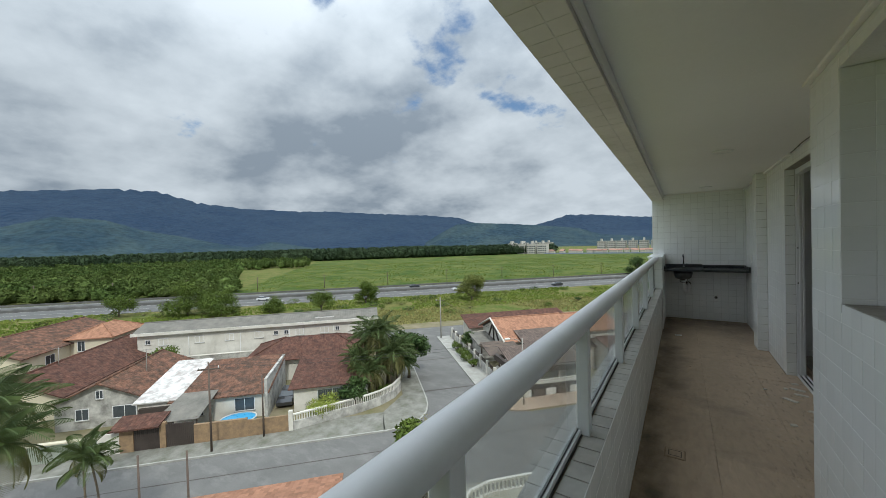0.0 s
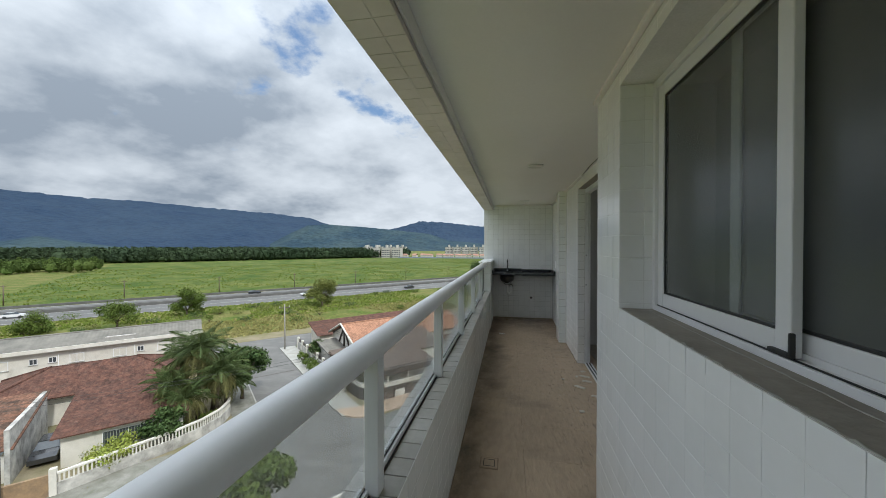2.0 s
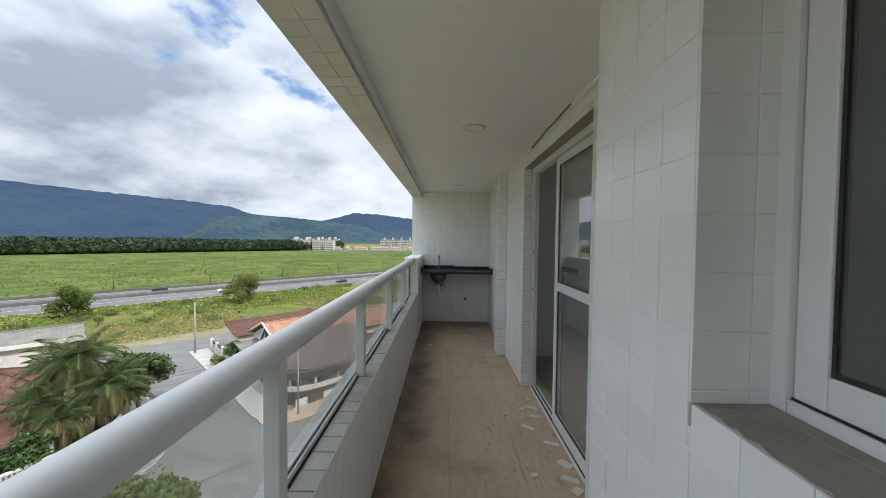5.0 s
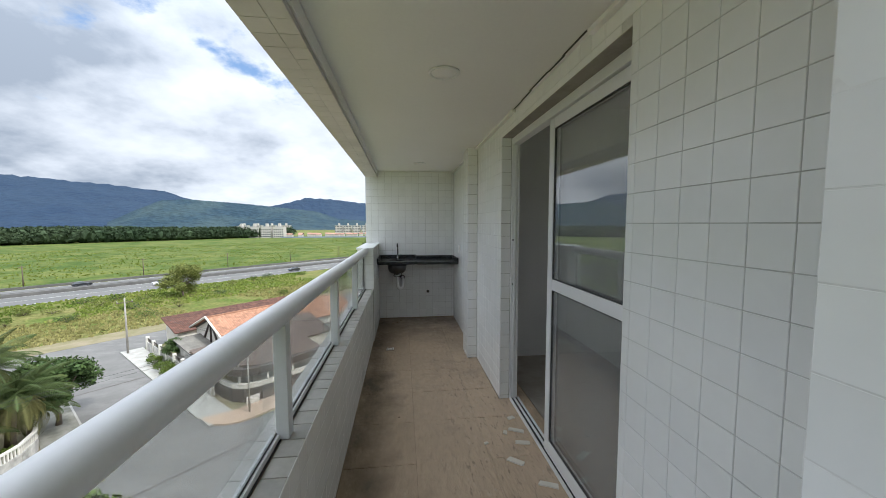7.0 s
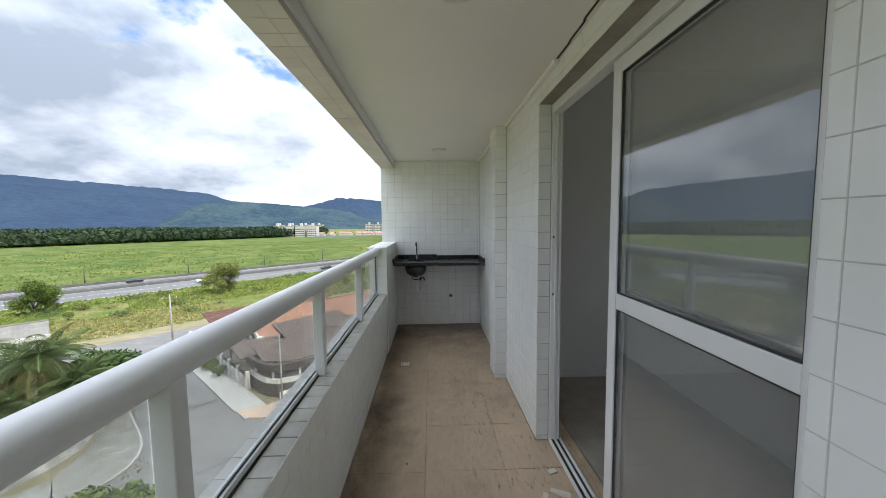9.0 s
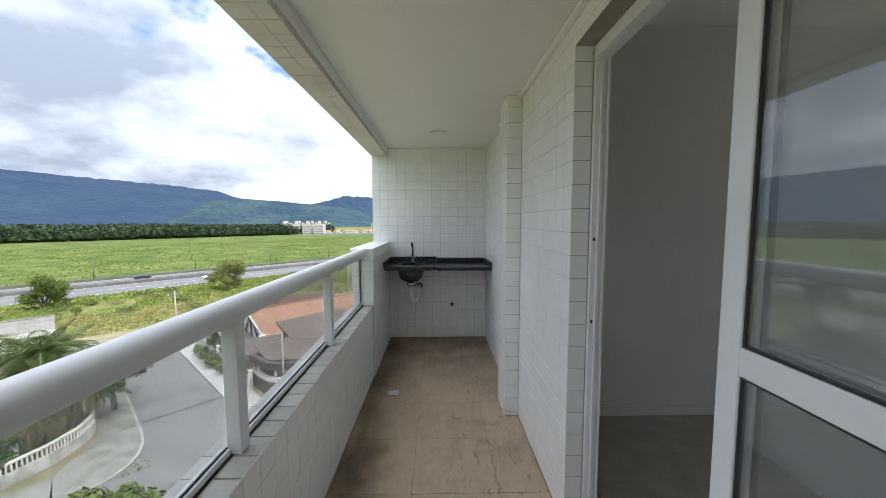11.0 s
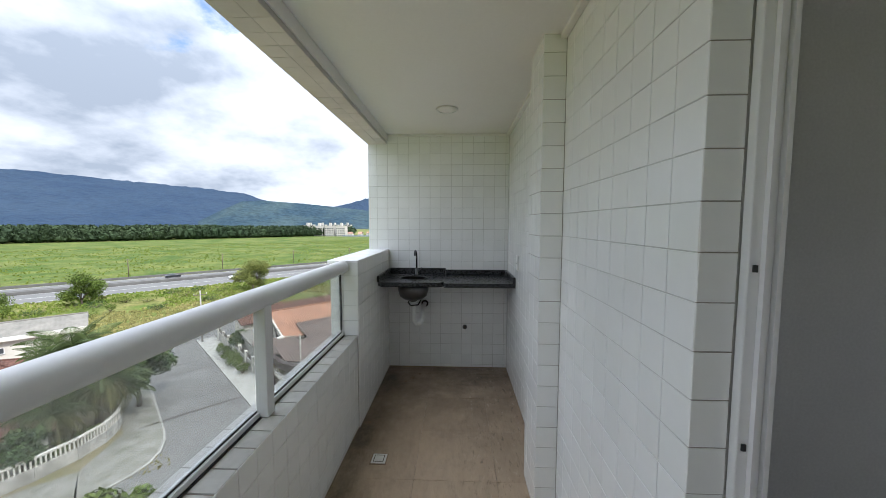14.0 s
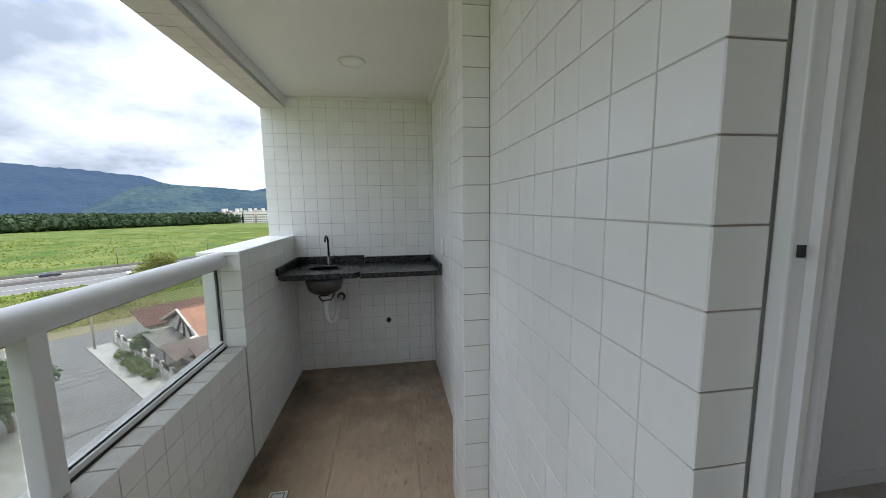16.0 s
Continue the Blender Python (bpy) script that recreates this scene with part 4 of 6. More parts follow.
def sheet(name, a0, b0, a1, b1, z0, z1, material, label="", kind="structure"):
    ob = new(name, mesh_of(name, box(a0, b0, z0, a1, b1, z1), material))
    ob.matrix_world = at(0, 0)
    return tagged(ob, label, kind=kind)


struct("ground", box(-4200, -4200, GROUND - 2, 4200, 4200, GROUND - 0.02), M_GRASS, "rough green and yellowish grass land")
struct("own_building", box(0.0, END - 3, GROUND - 0.01, 9, FAR + 3, -0.26), M_WHITEWALL, "plain lower storeys of the apartment block")

road = sheet("road", -140, -9.5, 160, 0, -0.5, 0.0, M_ASPHALT, "worn grey asphalt street")
sheet("road", 2.3, 0.0, 9.0, 33.0, -0.5, -0.003, M_ASPHALT, "grey asphalt side street")
sheet("road", -160, 33.0, 200, 41.5, -0.5, 0.0, M_ASPHALT, "grey frontage road beside the verge")
sheet("road", -3.0, 0.0, 2.3, 8.0, -0.5, -0.006, M_ASPHALT, "asphalt at the rounded corner")
sheet("road", 9.0, 0.0, 12.5, 4.0, -0.5, -0.006, M_ASPHALT, "asphalt at the shop corner")
sheet("verge", -160, 41.5, 200, 46.5, -0.5, 0.03, M_DIRT, "sandy verge with thin grass")
hwy = sheet("highway", -420, 90, 700, 120, -0.5, 0.06, M_HWY, "grey two-way highway seen across the grass")
fld = sheet("meadow", -62, 127, 620, 470, -0.5, 0.05, M_FIELD, "wide bright green meadow")
br = bmesh.new()
bx(br, -420, 105.6, 0.0, 700, 106.4, 0.95, bevel=0.1)
bx(br, -420, 108.6, 0.0, 700, 108.9, 0.80)
bx(br, -420, 121.2, 0.0, 700, 121.6, 0.75)
bx(br, -420, 106.4, 0.0, 700, 108.6, 0.25)
ob = part("barrier", br, M_POSTD, hwy, "dark stained concrete central barrier")
ln = bmesh.new()
for b in (90.8, 97.8, 105.0, 109.6, 119.3):
    bx(ln, -420, b, 0.061, 700, b + 0.18, 0.066)
part("road_marking", ln, M_ROOF_WHITE, hwy)
sh = bmesh.new()
bx(sh, -420, 121.7, 0.0, 700, 124.5, 0.06)
part("shoulder", sh, M_DIRT, hwy)

# pavements and kerbs
left = sheet("pavement", -60, 0.16, -3.0, 4.0, -0.3, 0.14, M_WALKWAY, "cracked pavement with weeds")
part("kerb", box(-60, 0.0, -0.3, -3.0, 0.155, 0.16), M_KERB, left)
side = sheet("pavement", -0.4, 8.0, 2.14, 33.0, -0.3, 0.14, M_WALKWAY, "cracked grey pavement along the side street")
part("kerb", box(2.145, 8.0, -0.3, 2.3, 33.0, 0.16), M_KERB, side)
bend = [(-3.0, 0.0), (-1.6, 0.25), (-0.2, 0.8), (0.9, 1.6), (1.7, 2.8), (2.15, 4.4), (2.3, 6.2), (2.3, 8.0)]
ob = tagged(new("pavement", mesh_of("pavement", slab(bmesh.new(), [(a - 0.14, b + 0.14, 0.14) for a, b in bend] + [(-0.4, 8.0, 0.14), (-3.0, 4.0, 0.14)], 0.4), M_WALKWAY)), "rounded weedy corner pavement", kind="structure")
ob.matrix_world = at(0, 0)
part("kerb", slab(bmesh.new(), [(a, b, 0.12) for a, b in bend] + [(2.1, 8.0, 0.12), (0.5, 3.5, 0.12), (-3.0, 0.3, 0.12)], 0.4), M_KERB, ob)
right = sheet("pavement", 9.16, 1.9, 11.6, 33.0, -0.3, 0.14, M_KERB, "pale pavement along the fence wall")
part("kerb", box(9.0, 4.0, -0.3, 9.155, 33.0, 0.16), M_KERB, right)
corner = bmesh.new()
pts = [(12.2, 0.2), (60, 0.2), (60, 3.0), (11.6, 3.0), (9.2, 3.9), (9.2, 3.0), (9.5, 1.9), (10.2, 1.0), (11.1, 0.45)]
slab(corner, [(a, b, 0.15) for a, b in pts], 0.4)
ob = tagged(new("pavement", mesh_of("pavement", corner, M_TAN)), "tan tiled street corner pavement", kind="structure")
ob.matrix_world = at(0, 0)
near = sheet("pavement", -60, -12.0, 60, -9.5, -0.3, 0.14, M_WALKWAY, "grey pavement below the balcony")
sheet("yard", -60, 4.0, -0.4, 30, -0.3, 0.05, M_DIRT, "bare sandy house yards")
sheet("yard", 11.6, 3.0, 60, 32.0, -0.3, 0.05, M_DIRT, "bare yards of the corner houses")
# repaired strips across the street
for a0, b0, a1, b1 in ((2.4, 8.3, 8.9, 8.55), (-30, -3.2, 22, -3.1), (2.4, 20, 8.9, 20.2)):
    sheet("road_patch", a0, b0, a1, b1, 0.0, 0.004, M_GATE, "dark tar line across the asphalt")

# ---------------------------------------------------------------- houses


def opening(parent, name, w, h, m, glass=None):
    win = new(name)
    win.parent = parent
    win.matrix_basis = m
    fr = box(-w / 2, -0.04, 0, -w / 2 + 0.06, 0.06, h)
    bx(fr, w / 2 - 0.06, -0.04, 0, w / 2, 0.06, h)
    bx(fr, -w / 2 + 0.06, -0.04, h - 0.06, w / 2 - 0.06, 0.06, h)
    bx(fr, -w / 2 + 0.06, -0.04, 0, w / 2 - 0.06, 0.06, 0.06)
    bx(fr, -0.025, -0.035, 0.06, 0.025, 0.055, h - 0.06)
    part("window_frame", fr, M_ALU, win)
    part("pane", box(-w / 2 + 0.06, -0.02, 0.06, w / 2 - 0.06, 0.01, h - 0.06), glass or M_DARKGLASS, win)
    part("sill", box(-w / 2 - 0.06, -0.10, -0.07, w / 2 + 0.06, 0.05, -0.001), M_KERB, win)
    return win


def house(a0, b0, a1, b1, eave, ridge, shape, wall, roof, label, over=0.5, windows=(), turn=0.0):
    """A house: walls, a roof of the given shape and windows (side, along, sill, width, height)."""
    h = thing("house", at(a0, b0, 0, turn), label, "house", "houses on the street")
    w, d = a1 - a0, b1 - b0
    bm = box(0, 0, -0.05, w, d, eave)
    o, t = over, 0.12
    if shape == "gable_a":
        for x in (0.0, w - 0.15):
            slab_pts = [(x, 0, eave), (x + 0.15, 0, eave), (x + 0.15, d / 2, ridge - 0.05), (x, d / 2, ridge - 0.05), (x, d, eave), (x + 0.15, d, eave)]
            vs = [bm.verts.new(p) for p in slab_pts]
            for q in ((0, 3, 4), (1, 5, 2), (0, 1, 2, 3), (3, 2, 5, 4)):
                bm.faces.new([vs[i] for i in q])
    if shape == "gable_b":
        for y in (0.0, d - 0.15):
            vs = [bm.verts.new(p) for p in [(0, y, eave), (0, y + 0.15, eave), (w / 2, y + 0.15, ridge - 0.05), (w / 2, y, ridge - 0.05), (w, y, eave), (w, y + 0.15, eave)]]
            for q in ((0, 3, 4), (1, 5, 2), (0, 1, 2, 3), (3, 2, 5, 4)):
                bm.faces.new([vs[i] for i in q])
    part("wall", bm, wall, h)
    s = (ridge - eave)
    rf = bmesh.new()
    if shape == "gable_a":
        e = eave - s * o / (d / 2)
        quads = [[(-o, -o, e), (w + o, -o, e), (w + o, d / 2, ridge), (-o, d / 2, ridge)], [(w + o, d + o, e), (-o, d + o, e), (-o, d / 2, ridge), (w + o, d / 2, ridge)]]
    elif shape == "gable_b":
        e = eave - s * o / (w / 2)
        quads = [[(-o, d + o, e), (-o, -o, e), (w / 2, -o, ridge), (w / 2, d + o, ridge)], [(w + o, -o, e), (w + o, d + o, e), (w / 2, d + o, ridge), (w / 2, -o, ridge)]]
    elif shape == "hip":
        r = min(w, d) / 2
        e = eave - s * o / r
        p, q = ((r, d / 2, ridge), (w - r, d / 2, ridge)) if w >= d else ((w / 2, r, ridge), (w / 2, d - r, ridge))
        c = [(-o, -o, e), (w + o, -o, e), (w + o, d + o, e), (-o, d + o, e)]
        quads = [[c[0], c[1], q, p], [c[1], c[2], q], [c[2], c[3], p, q], [c[3], c[0], p]] if w >= d else [[c[0], c[1], p], [c[1], c[2], q, p], [c[2], c[3], q], [c[3], c[0], p, q]]
    else:
        e = eave - s * o / d
        quads = [[(-o, -o, e), (w + o, -o, e), (w + o, d + o, ridge), (-o, d + o, ridge)]]
    for q in quads:
        slab(rf, [(x, y, z + 0.08) for x, y, z in q], t)
    rp = part("roof", rf, roof, h)
    if shape != "mono":
        caps = bmesh.new()
        if shape == "gable_a":
            tube(caps, [(-o, d / 2, ridge + 0.08), (w + o, d / 2, ridge + 0.08)], 0.13, 8)
        elif shape == "gable_b":
            tube(caps, [(w / 2, -o, ridge + 0.08), (w / 2, d + o, ridge + 0.08)], 0.13, 8)
        else:
            tube(caps, [p if w >= d else p, q_end(quads)], 0.12, 8)
            for cc in (0, 1, 2, 3):
                corner_pt = [(-o, -o, e), (w + o, -o, e), (w + o, d + o, e), (-o, d + o, e)][cc]
                target = (p if cc in (0, 3) else q_end(quads)) if w >= d else (p if cc in (0, 1) else q_end(quads))
                tube(caps, [(corner_pt[0], corner_pt[1], corner_pt[2] + 0.1), (target[0], target[1], target[2] + 0.1)], 0.11, 6)
        part("ridge_cap", caps, roof, rp)
    for sd, al, z, ww, hh in windows:
        blind = M_WHITEWALL if eave > 5.2 and ww > 1.2 else None
        m = {"front": pose(al, -0.005, z), "left": pose(-0.005, al, z, 0, 0, -90), "right": pose(w + 0.005, al, z, 0, 0, 90), "back": pose(al, d + 0.005, z, 0, 0, 180)}[sd]
        opening(h, "window", ww, hh, m, blind)
    return h


def q_end(quads):
    """The far ridge point of a hip roof."""
    return quads[1][2]


# long white two-storey building at the back
longb = house(-39, 28, -3, 34, 6.0, 6.9, "gable_a", M_WHITEWALL, M_ROOF_GREY, "long white two-storey building with a grey sheet roof", 0.5,
              [("front", x, 3.8, 1.3, 1.1) for x in (3.5, 8.5, 12.8, 17.2, 23.5, 27.5, 32.0)] + [("front", x, 4.1, 0.7, 0.7) for x in (1.4, 19.8, 21.4, 29.6)] + [("front", 6.0, 0.9, 1.2, 1.1), ("right", 4, 3.2, 1.2, 1.1)])
part("fascia", box(-0.6, -0.62, 5.55, 36.6, -0.52, 6.0), M_WHITEWALL, longb, "wide white eaves band")
sky_p = part("skylight", box(26, 0.6, 6.27, 29, 1.1, 6.36), M_ROOF_WHITE, longb)
for k in (7.0, 14.4, 21.9, 29.0):
    part("downpipe", tube(bmesh.new(), [(k, -0.06, 0), (k, -0.06, 5.0)], 0.05, 6), M_PVC, longb)
yw = tagged(thing("yard_wall", at(-37, 26.4), "stained white wall in front of the long building", "wall"), kind="structure")
part("wall", box(0, 0, 0, 20, 0.25, 2.1), M_STAINED, yw)
part("wall_cap", box(-0.05, -0.06, 2.1, 20.05, 0.31, 2.2), M_WHITEWALL, yw)
# low houses
house(-20.5, 17.5, -5.0, 25.8, 3.3, 5.0, "hip", M_WHITEWALL, M_ROOF, "low house with a dark hipped clay roof", 0.7, [("front", 4, 1, 1.4, 1.1)])
hb = house(-12.7, 7, -4.6, 15.0, 2.8, 3.8, "mono", M_WHITEWALL, M_ROOF, "white low house with a dark sloping clay roof", 0.5, [("front", 4.2, 0.8, 3.4, 1.5), ("right", 3, 1.0, 1.4, 1.2)])
gs = bmesh.new()
for k in range(16):
    bx(gs, 2.62 + k * 0.2, -0.13, 0.85, 2.65 + k * 0.2, -0.10, 2.25)
part("window_bars", gs, M_GREENWALL, hb)
ha = house(-24.3, 7, -15.6, 15.2, 2.8, 4.2, "mono", M_WHITEWALL, M_ROOF_RED, "white low house with a patched clay roof", 0.5, [("front", 6.6, 0.9, 2.0, 1.4), ("front", 2.0, 0.9, 1.2, 1.3)])
part("patched_wall", box(8.75, -0.6, 0, 9.05, 8.3, 4.3), M_STAINED, ha, "stained white party wall")
hw = house(-27.8, 7.2, -24.4, 16, 2.9, 4.3, "mono", M_WHITEWALL, M_ROOF_WHITE, "narrow annex with a flaking white roof", 0.35)
# a dark box stands in for the shade inside the porch
part("porch_shade", box(0.2, -0.35, 0.1, 3.2, -0.01, 2.3), M_GATE, hw, "solid dark box for an open porch's shade")
house(-36.2, 9.0, -28.0, 20.5, 3.0, 4.8, "gable_b", M_STAINED, M_ROOF_RED, "stained pale gabled house with a red clay roof", 0.5, [("front", 6.2, 0.9, 2.2, 1.3), ("front", 2.4, 1.0, 1.2, 1.2), ("front", 4.0, 3.1, 0.7, 0.9)])
house(-47, 12.5, -38.0, 36, 2.9, 4.9, "gable_b", M_CREAM, M_ROOF, "long low house with a dark brown roof", 0.7, [("right", 5, 1.2, 1.2, 1.0), ("right", 11, 1.2, 1.2, 1.0)])
cream = house(-60, 22, -49, 41, 5.0, 6.9, "gable_b", M_CREAM, M_ROOF_RED, "cream two-storey house with a red gabled roof", 0.6, [("right", 4.5, 2.8, 1.6, 1.3), ("right", 12, 2.8, 1.4, 1.3), ("front", 5, 2.8, 3.0, 0.7)])
house(-49, 30, -43.5, 38, 5.6, 7.0, "hip", M_CREAM, M_ROOF_ORANGE, "cream two-storey wing with an orange hipped roof", 0.5, [("front", 1.5, 3.4, 1.0, 1.6), ("right", 4, 3.4, 1.6, 1.2)])
house(-76, 16, -64, 30, 4.6, 6.8, "hip", M_CREAM, M_ROOF_RED, "cream house with a red hipped roof", 0.6)

# lean-to of grey sheets in front of the patched house
lean = thing("lean_to", at(-24.0, 2.9), "lean-to roof of grey corrugated sheets", "shed")
part("roof", slab(bmesh.new(), [(-0.6, 0.2, 2.3), (3.4, 0.2, 2.3), (3.6, 4.6, 3.3), (0.2, 4.6, 3.3)], 0.06), M_ROOF_GREY, lean)
for x, y in ((-0.3, 0.4), (3.1, 0.4), (3.3, 4.3)):
    part("post", box(x, y, 0, x + 0.12, y + 0.12, 2.3 + 0.2 * y), M_WOOD, lean)

# street walls and gates
sw = tagged(thing("street_wall", at(-35, 2.6), "painted street wall in green, brown and stone", "wall"), kind="structure")
part("green_wall", box(0.0, 0, 0.1, 6.5, 0.25, 1.7), M_GREENWALL, sw, "faded green rendered wall")
part("wall_cap", box(-0.1, -0.08, 1.7, 6.6, 0.33, 1.82), M_CREAM, sw)
part("pier", box(8.2, -0.05, 0.1, 9.3, 0.3, 2.4), M_BROWNWALL, sw)
part("pier", box(11.4, -0.05, 0.1, 11.9, 0.3, 2.5), M_BROWNWALL, sw)
part("white_wall", box(6.5, 0, 0.1, 8.2, 0.25, 2.0), M_WHITEWALL, sw)
part("stone_wall", box(14.2, 0, 0.1, 18.8, 0.3, 1.9), M_BROWNWALL, sw, "ochre stone wall")
part("brown_wall", box(18.8, 0.02, 0.1, 22.6, 0.24, 1.7), M_BROWNWALL, sw)
part("white_pier", box(22.6, -0.03, 0.1, 23.0, 0.33, 2.1), M_WHITEWALL, sw)
part("porch_roof", slab(bmesh.new(), [(7.6, -0.6, 2.45), (11.6, -0.6, 2.45), (11.6, 1.6, 2.9), (7.6, 1.6, 2.9)], 0.14), M_ROOF, sw, "small tiled roof over a gate")
for a0, wd in ((9.3, 2.1), (11.9, 2.3)):
    gt = thing("garage_gate", at(-35 + a0, 2.65), "dark brown metal garage gate in the street wall", "gate", "street gates")
    part("frame", box(0.0, 0.0, 0.1, wd, 0.05, 2.25), M_GATE, gt)
    for k in range(int(wd / 0.16)):
        part("slat", box(0.03 + k * 0.16, -0.03, 0.15, 0.15 + k * 0.16, -0.001, 2.2), M_GATE, gt)

# curved balustrade at the corner plot
bal = tagged(thing("balustrade_wall", at(0, 0), "mouldy white garden wall with a low balustrade", "wall"), kind="structure")
curve = [(-12.0, 2.7), (-9.9, 3.4), (-7.6, 4.2), (-5.2, 5.0), (-3.1, 6.1), (-1.5, 7.6), (-0.6, 9.4), (-0.4, 11.6), (-0.4, 14.0)]
wl, cp = bmesh.new(), bmesh.new()
for (xa, ya), (xb, yb) in zip(curve, curve[1:]):
    n = Vector((yb - ya, xa - xb)).normalized() * 0.11
    for bm, z0, z1, k in ((wl, 0.0, 1.0, 1.0), (cp, 1.62, 1.76, 1.15)):
        q = [(xa + n.x * k, ya + n.y * k, z1), (xb + n.x * k, yb + n.y * k, z1), (xb - n.x * k, yb - n.y * k, z1), (xa - n.x * k, ya - n.y * k, z1)]
        slab(bm, q, z1 - z0)
part("wall_base", wl, M_STAINED, bal, "mould stained wall base")
part("top_rail", cp, M_WHITEWALL, bal)
bme = mesh_of("baluster", box(-0.05, -0.05, 1.0, 0.05, 0.05, 1.62), M_WHITEWALL)
total = 0.0
for (xa, ya), (xb, yb) in zip(curve, curve[1:]):
    ln_ = math.hypot(xb - xa, yb - ya)
    for k in range(int(ln_ / 0.24)):
        f = (k + 0.5) / int(ln_ / 0.24)
        b = new("baluster", bme)
        b.parent = bal
        b.matrix_basis = pose(xa + f * (xb - xa), ya + f * (yb - ya), 0, 0, 0, math.degrees(math.atan2(yb - ya, xb - xa)))

pool = thing("plastic_pool", at(-17.8, 5.2), "small blue raised pool in a yard", "pool")
rim = [(1.7 * math.cos(k * math.tau / 20), 1.3 * math.sin(k * math.tau / 20)) for k in range(20)]
part("wall", slab(bmesh.new(), [(x, y, 0.9) for x, y in rim], 0.85), M_POOL, pool)
part("water", slab(bmesh.new(), [(x * 0.93, y * 0.93, 0.93) for x, y in rim], 0.028), M_POOL, pool)
part("rim", tube(bmesh.new(), [(x, y, 0.92) for x, y in rim + rim[:1]], 0.06, 6, False), M_WHITEWALL, pool)

# ---------------------------------------------------------------- corner block beyond the side street
orange = house(15.5, 13.0, 26.5, 23.5, 4.1, 6.2, "gable_a", M_WHITEWALL, M_ROOF_ORANGE, "white corner house with an orange clay roof", 0.6, [("front", 4, 1.2, 1.6, 1.2), ("left", 5, 1.2, 1.4, 1.2)])
tf = bmesh.new()
for q in (((-0.12, 0.3, 4.0), (-0.12, 5.2, 6.0)), ((-0.12, 10.2, 4.0), (-0.12, 5.3, 6.0)), ((-0.12, 0.3, 2.4), (-0.12, 10.2, 2.4)), ((-0.12, 2.5, 2.4), (-0.12, 5.2, 5.7)), ((-0.12, 8.0, 2.4), (-0.12, 5.3, 5.7)), ((-0.12, 5.25, 2.4), (-0.12, 5.25, 5.9))):
    tube(tf, q, 0.12, 4)
part("gable_timber", tf, M_GATE, orange, "dark half-timber framing")
part("barge_board", tube(bmesh.new(), [(-0.65, -0.55, 4.0), (-0.65, 5.25, 6.35), (-0.65, 11.0, 4.0)], 0.14, 6), M_WHITEWALL, orange)
house(17.6, 9.2, 27.2, 14.4, 3.3, 4.95, "mono", M_WHITEWALL, M_ROOF_DULL, "low white house with a dull brown lean-to roof", 0.3, [("front", 3, 1.0, 1.4, 1.1)])
house(28.0, 15.0, 36, 24, 4.0, 5.8, "gable_a", M_WHITEWALL, M_ROOF_ORANGE, "white house with a bright orange roof", 0.5)
house(27.5, 4.5, 40, 12.5, 3.2, 4.6, "gable_a", M_WHITEWALL, M_ROOF, "low white house with a dark clay roof", 0.5)
house(14.0, 26.0, 34, 31.0, 3.2, 4.4, "mono", M_WHITEWALL, M_ROOF, "low row house with a dark roof", 0.5)
house(42, 4.5, 56, 20, 3.2, 5.0, "hip", M_CREAM, M_ROOF_RED, "cream house with a red hipped roof", 0.5)

pergola = thing("pergola", at(12.4, 8.5), "dark slatted timber pergola over a yard", "pergola")
for x, y in ((0.1, 0.1), (3.4, 0.1), (0.1, 7.4), (3.4, 7.4)):
    part("post", box(x, y, 0, x + 0.15, y + 0.15, 2.75), M_WOOD, pergola)
for x in (0.1, 3.4):
    part("beam", box(x, 0, 2.75, x + 0.15, 7.6, 2.95), M_WOOD, pergola)
for k in range(15):
    part("slat", box(-0.3, 0.1 + k * 0.5, 2.96, 4.0, 0.22 + k * 0.5, 3.08), M_WOOD, pergola)
house(12.6, 16.4, 15.3, 22, 2.6, 3.2, "mono", M_STAINED, M_ROOF_GREY, "small stained shed with a grey sheet roof", 0.3)

fence = tagged(thing("fence_wall", at(11.6, 8.0), "stained white fence wall with piers", "wall"), kind="structure")
part("wall_base", box(0, 0, 0, 0.2, 23.5, 1.4), M_STAINED, fence)
for k in range(9):
    part("pier", box(-0.06, k * 2.85, 0, 0.30, k * 2.85 + 0.4, 2.1), M_WHITEWALL, fence)
for k in range(8):
    gr = bmesh.new()
    for j in range(9):
        bx(gr, 0.08, k * 2.85 + 0.5 + j * 0.26, 1.4, 0.12, k * 2.85 + 0.54 + j * 0.26, 2.0)
    bx(gr, 0.07, k * 2.85 + 0.41, 1.92, 0.13, k * 2.85 + 2.84, 1.97)
    part("grille", gr, M_GATE, fence)

shop = tagged(thing("corner_shop", at(12.0, 2.6), "brown corner shop with a rounded front wall", "shop", "houses on the street"))
arc = [(10.0, 0.4), (4.0, 0.4), (2.4, 0.6), (1.1, 1.2), (0.4, 2.4), (0.2, 4.0), (0.2, 6.4)]
for nm, z0, z1, k, mt in (("plinth", 0.0, 1.5, 0.0, M_GATE), ("white_band", 1.5, 1.95, 0.0, M_WHITEWALL), ("fascia", 2.9, 3.6, 0.25, M_GATE)):
    bm = bmesh.new()
    for (xa, ya), (xb, yb) in zip(arc, arc[1:]):
        slab(bm, [(xa - k * 0.4, ya - k, z1), (xa + 0.3, ya + 0.3, z1), (xb + 0.3, yb + 0.3, z1), (xb - k, yb - k * 0.3, z1)][::-1], z1 - z0)
    part(nm, bm, mt, shop)
part("back_wall", box(2.8, 3.0, 0, 10, 6.4, 3.0), M_STAINED, shop)
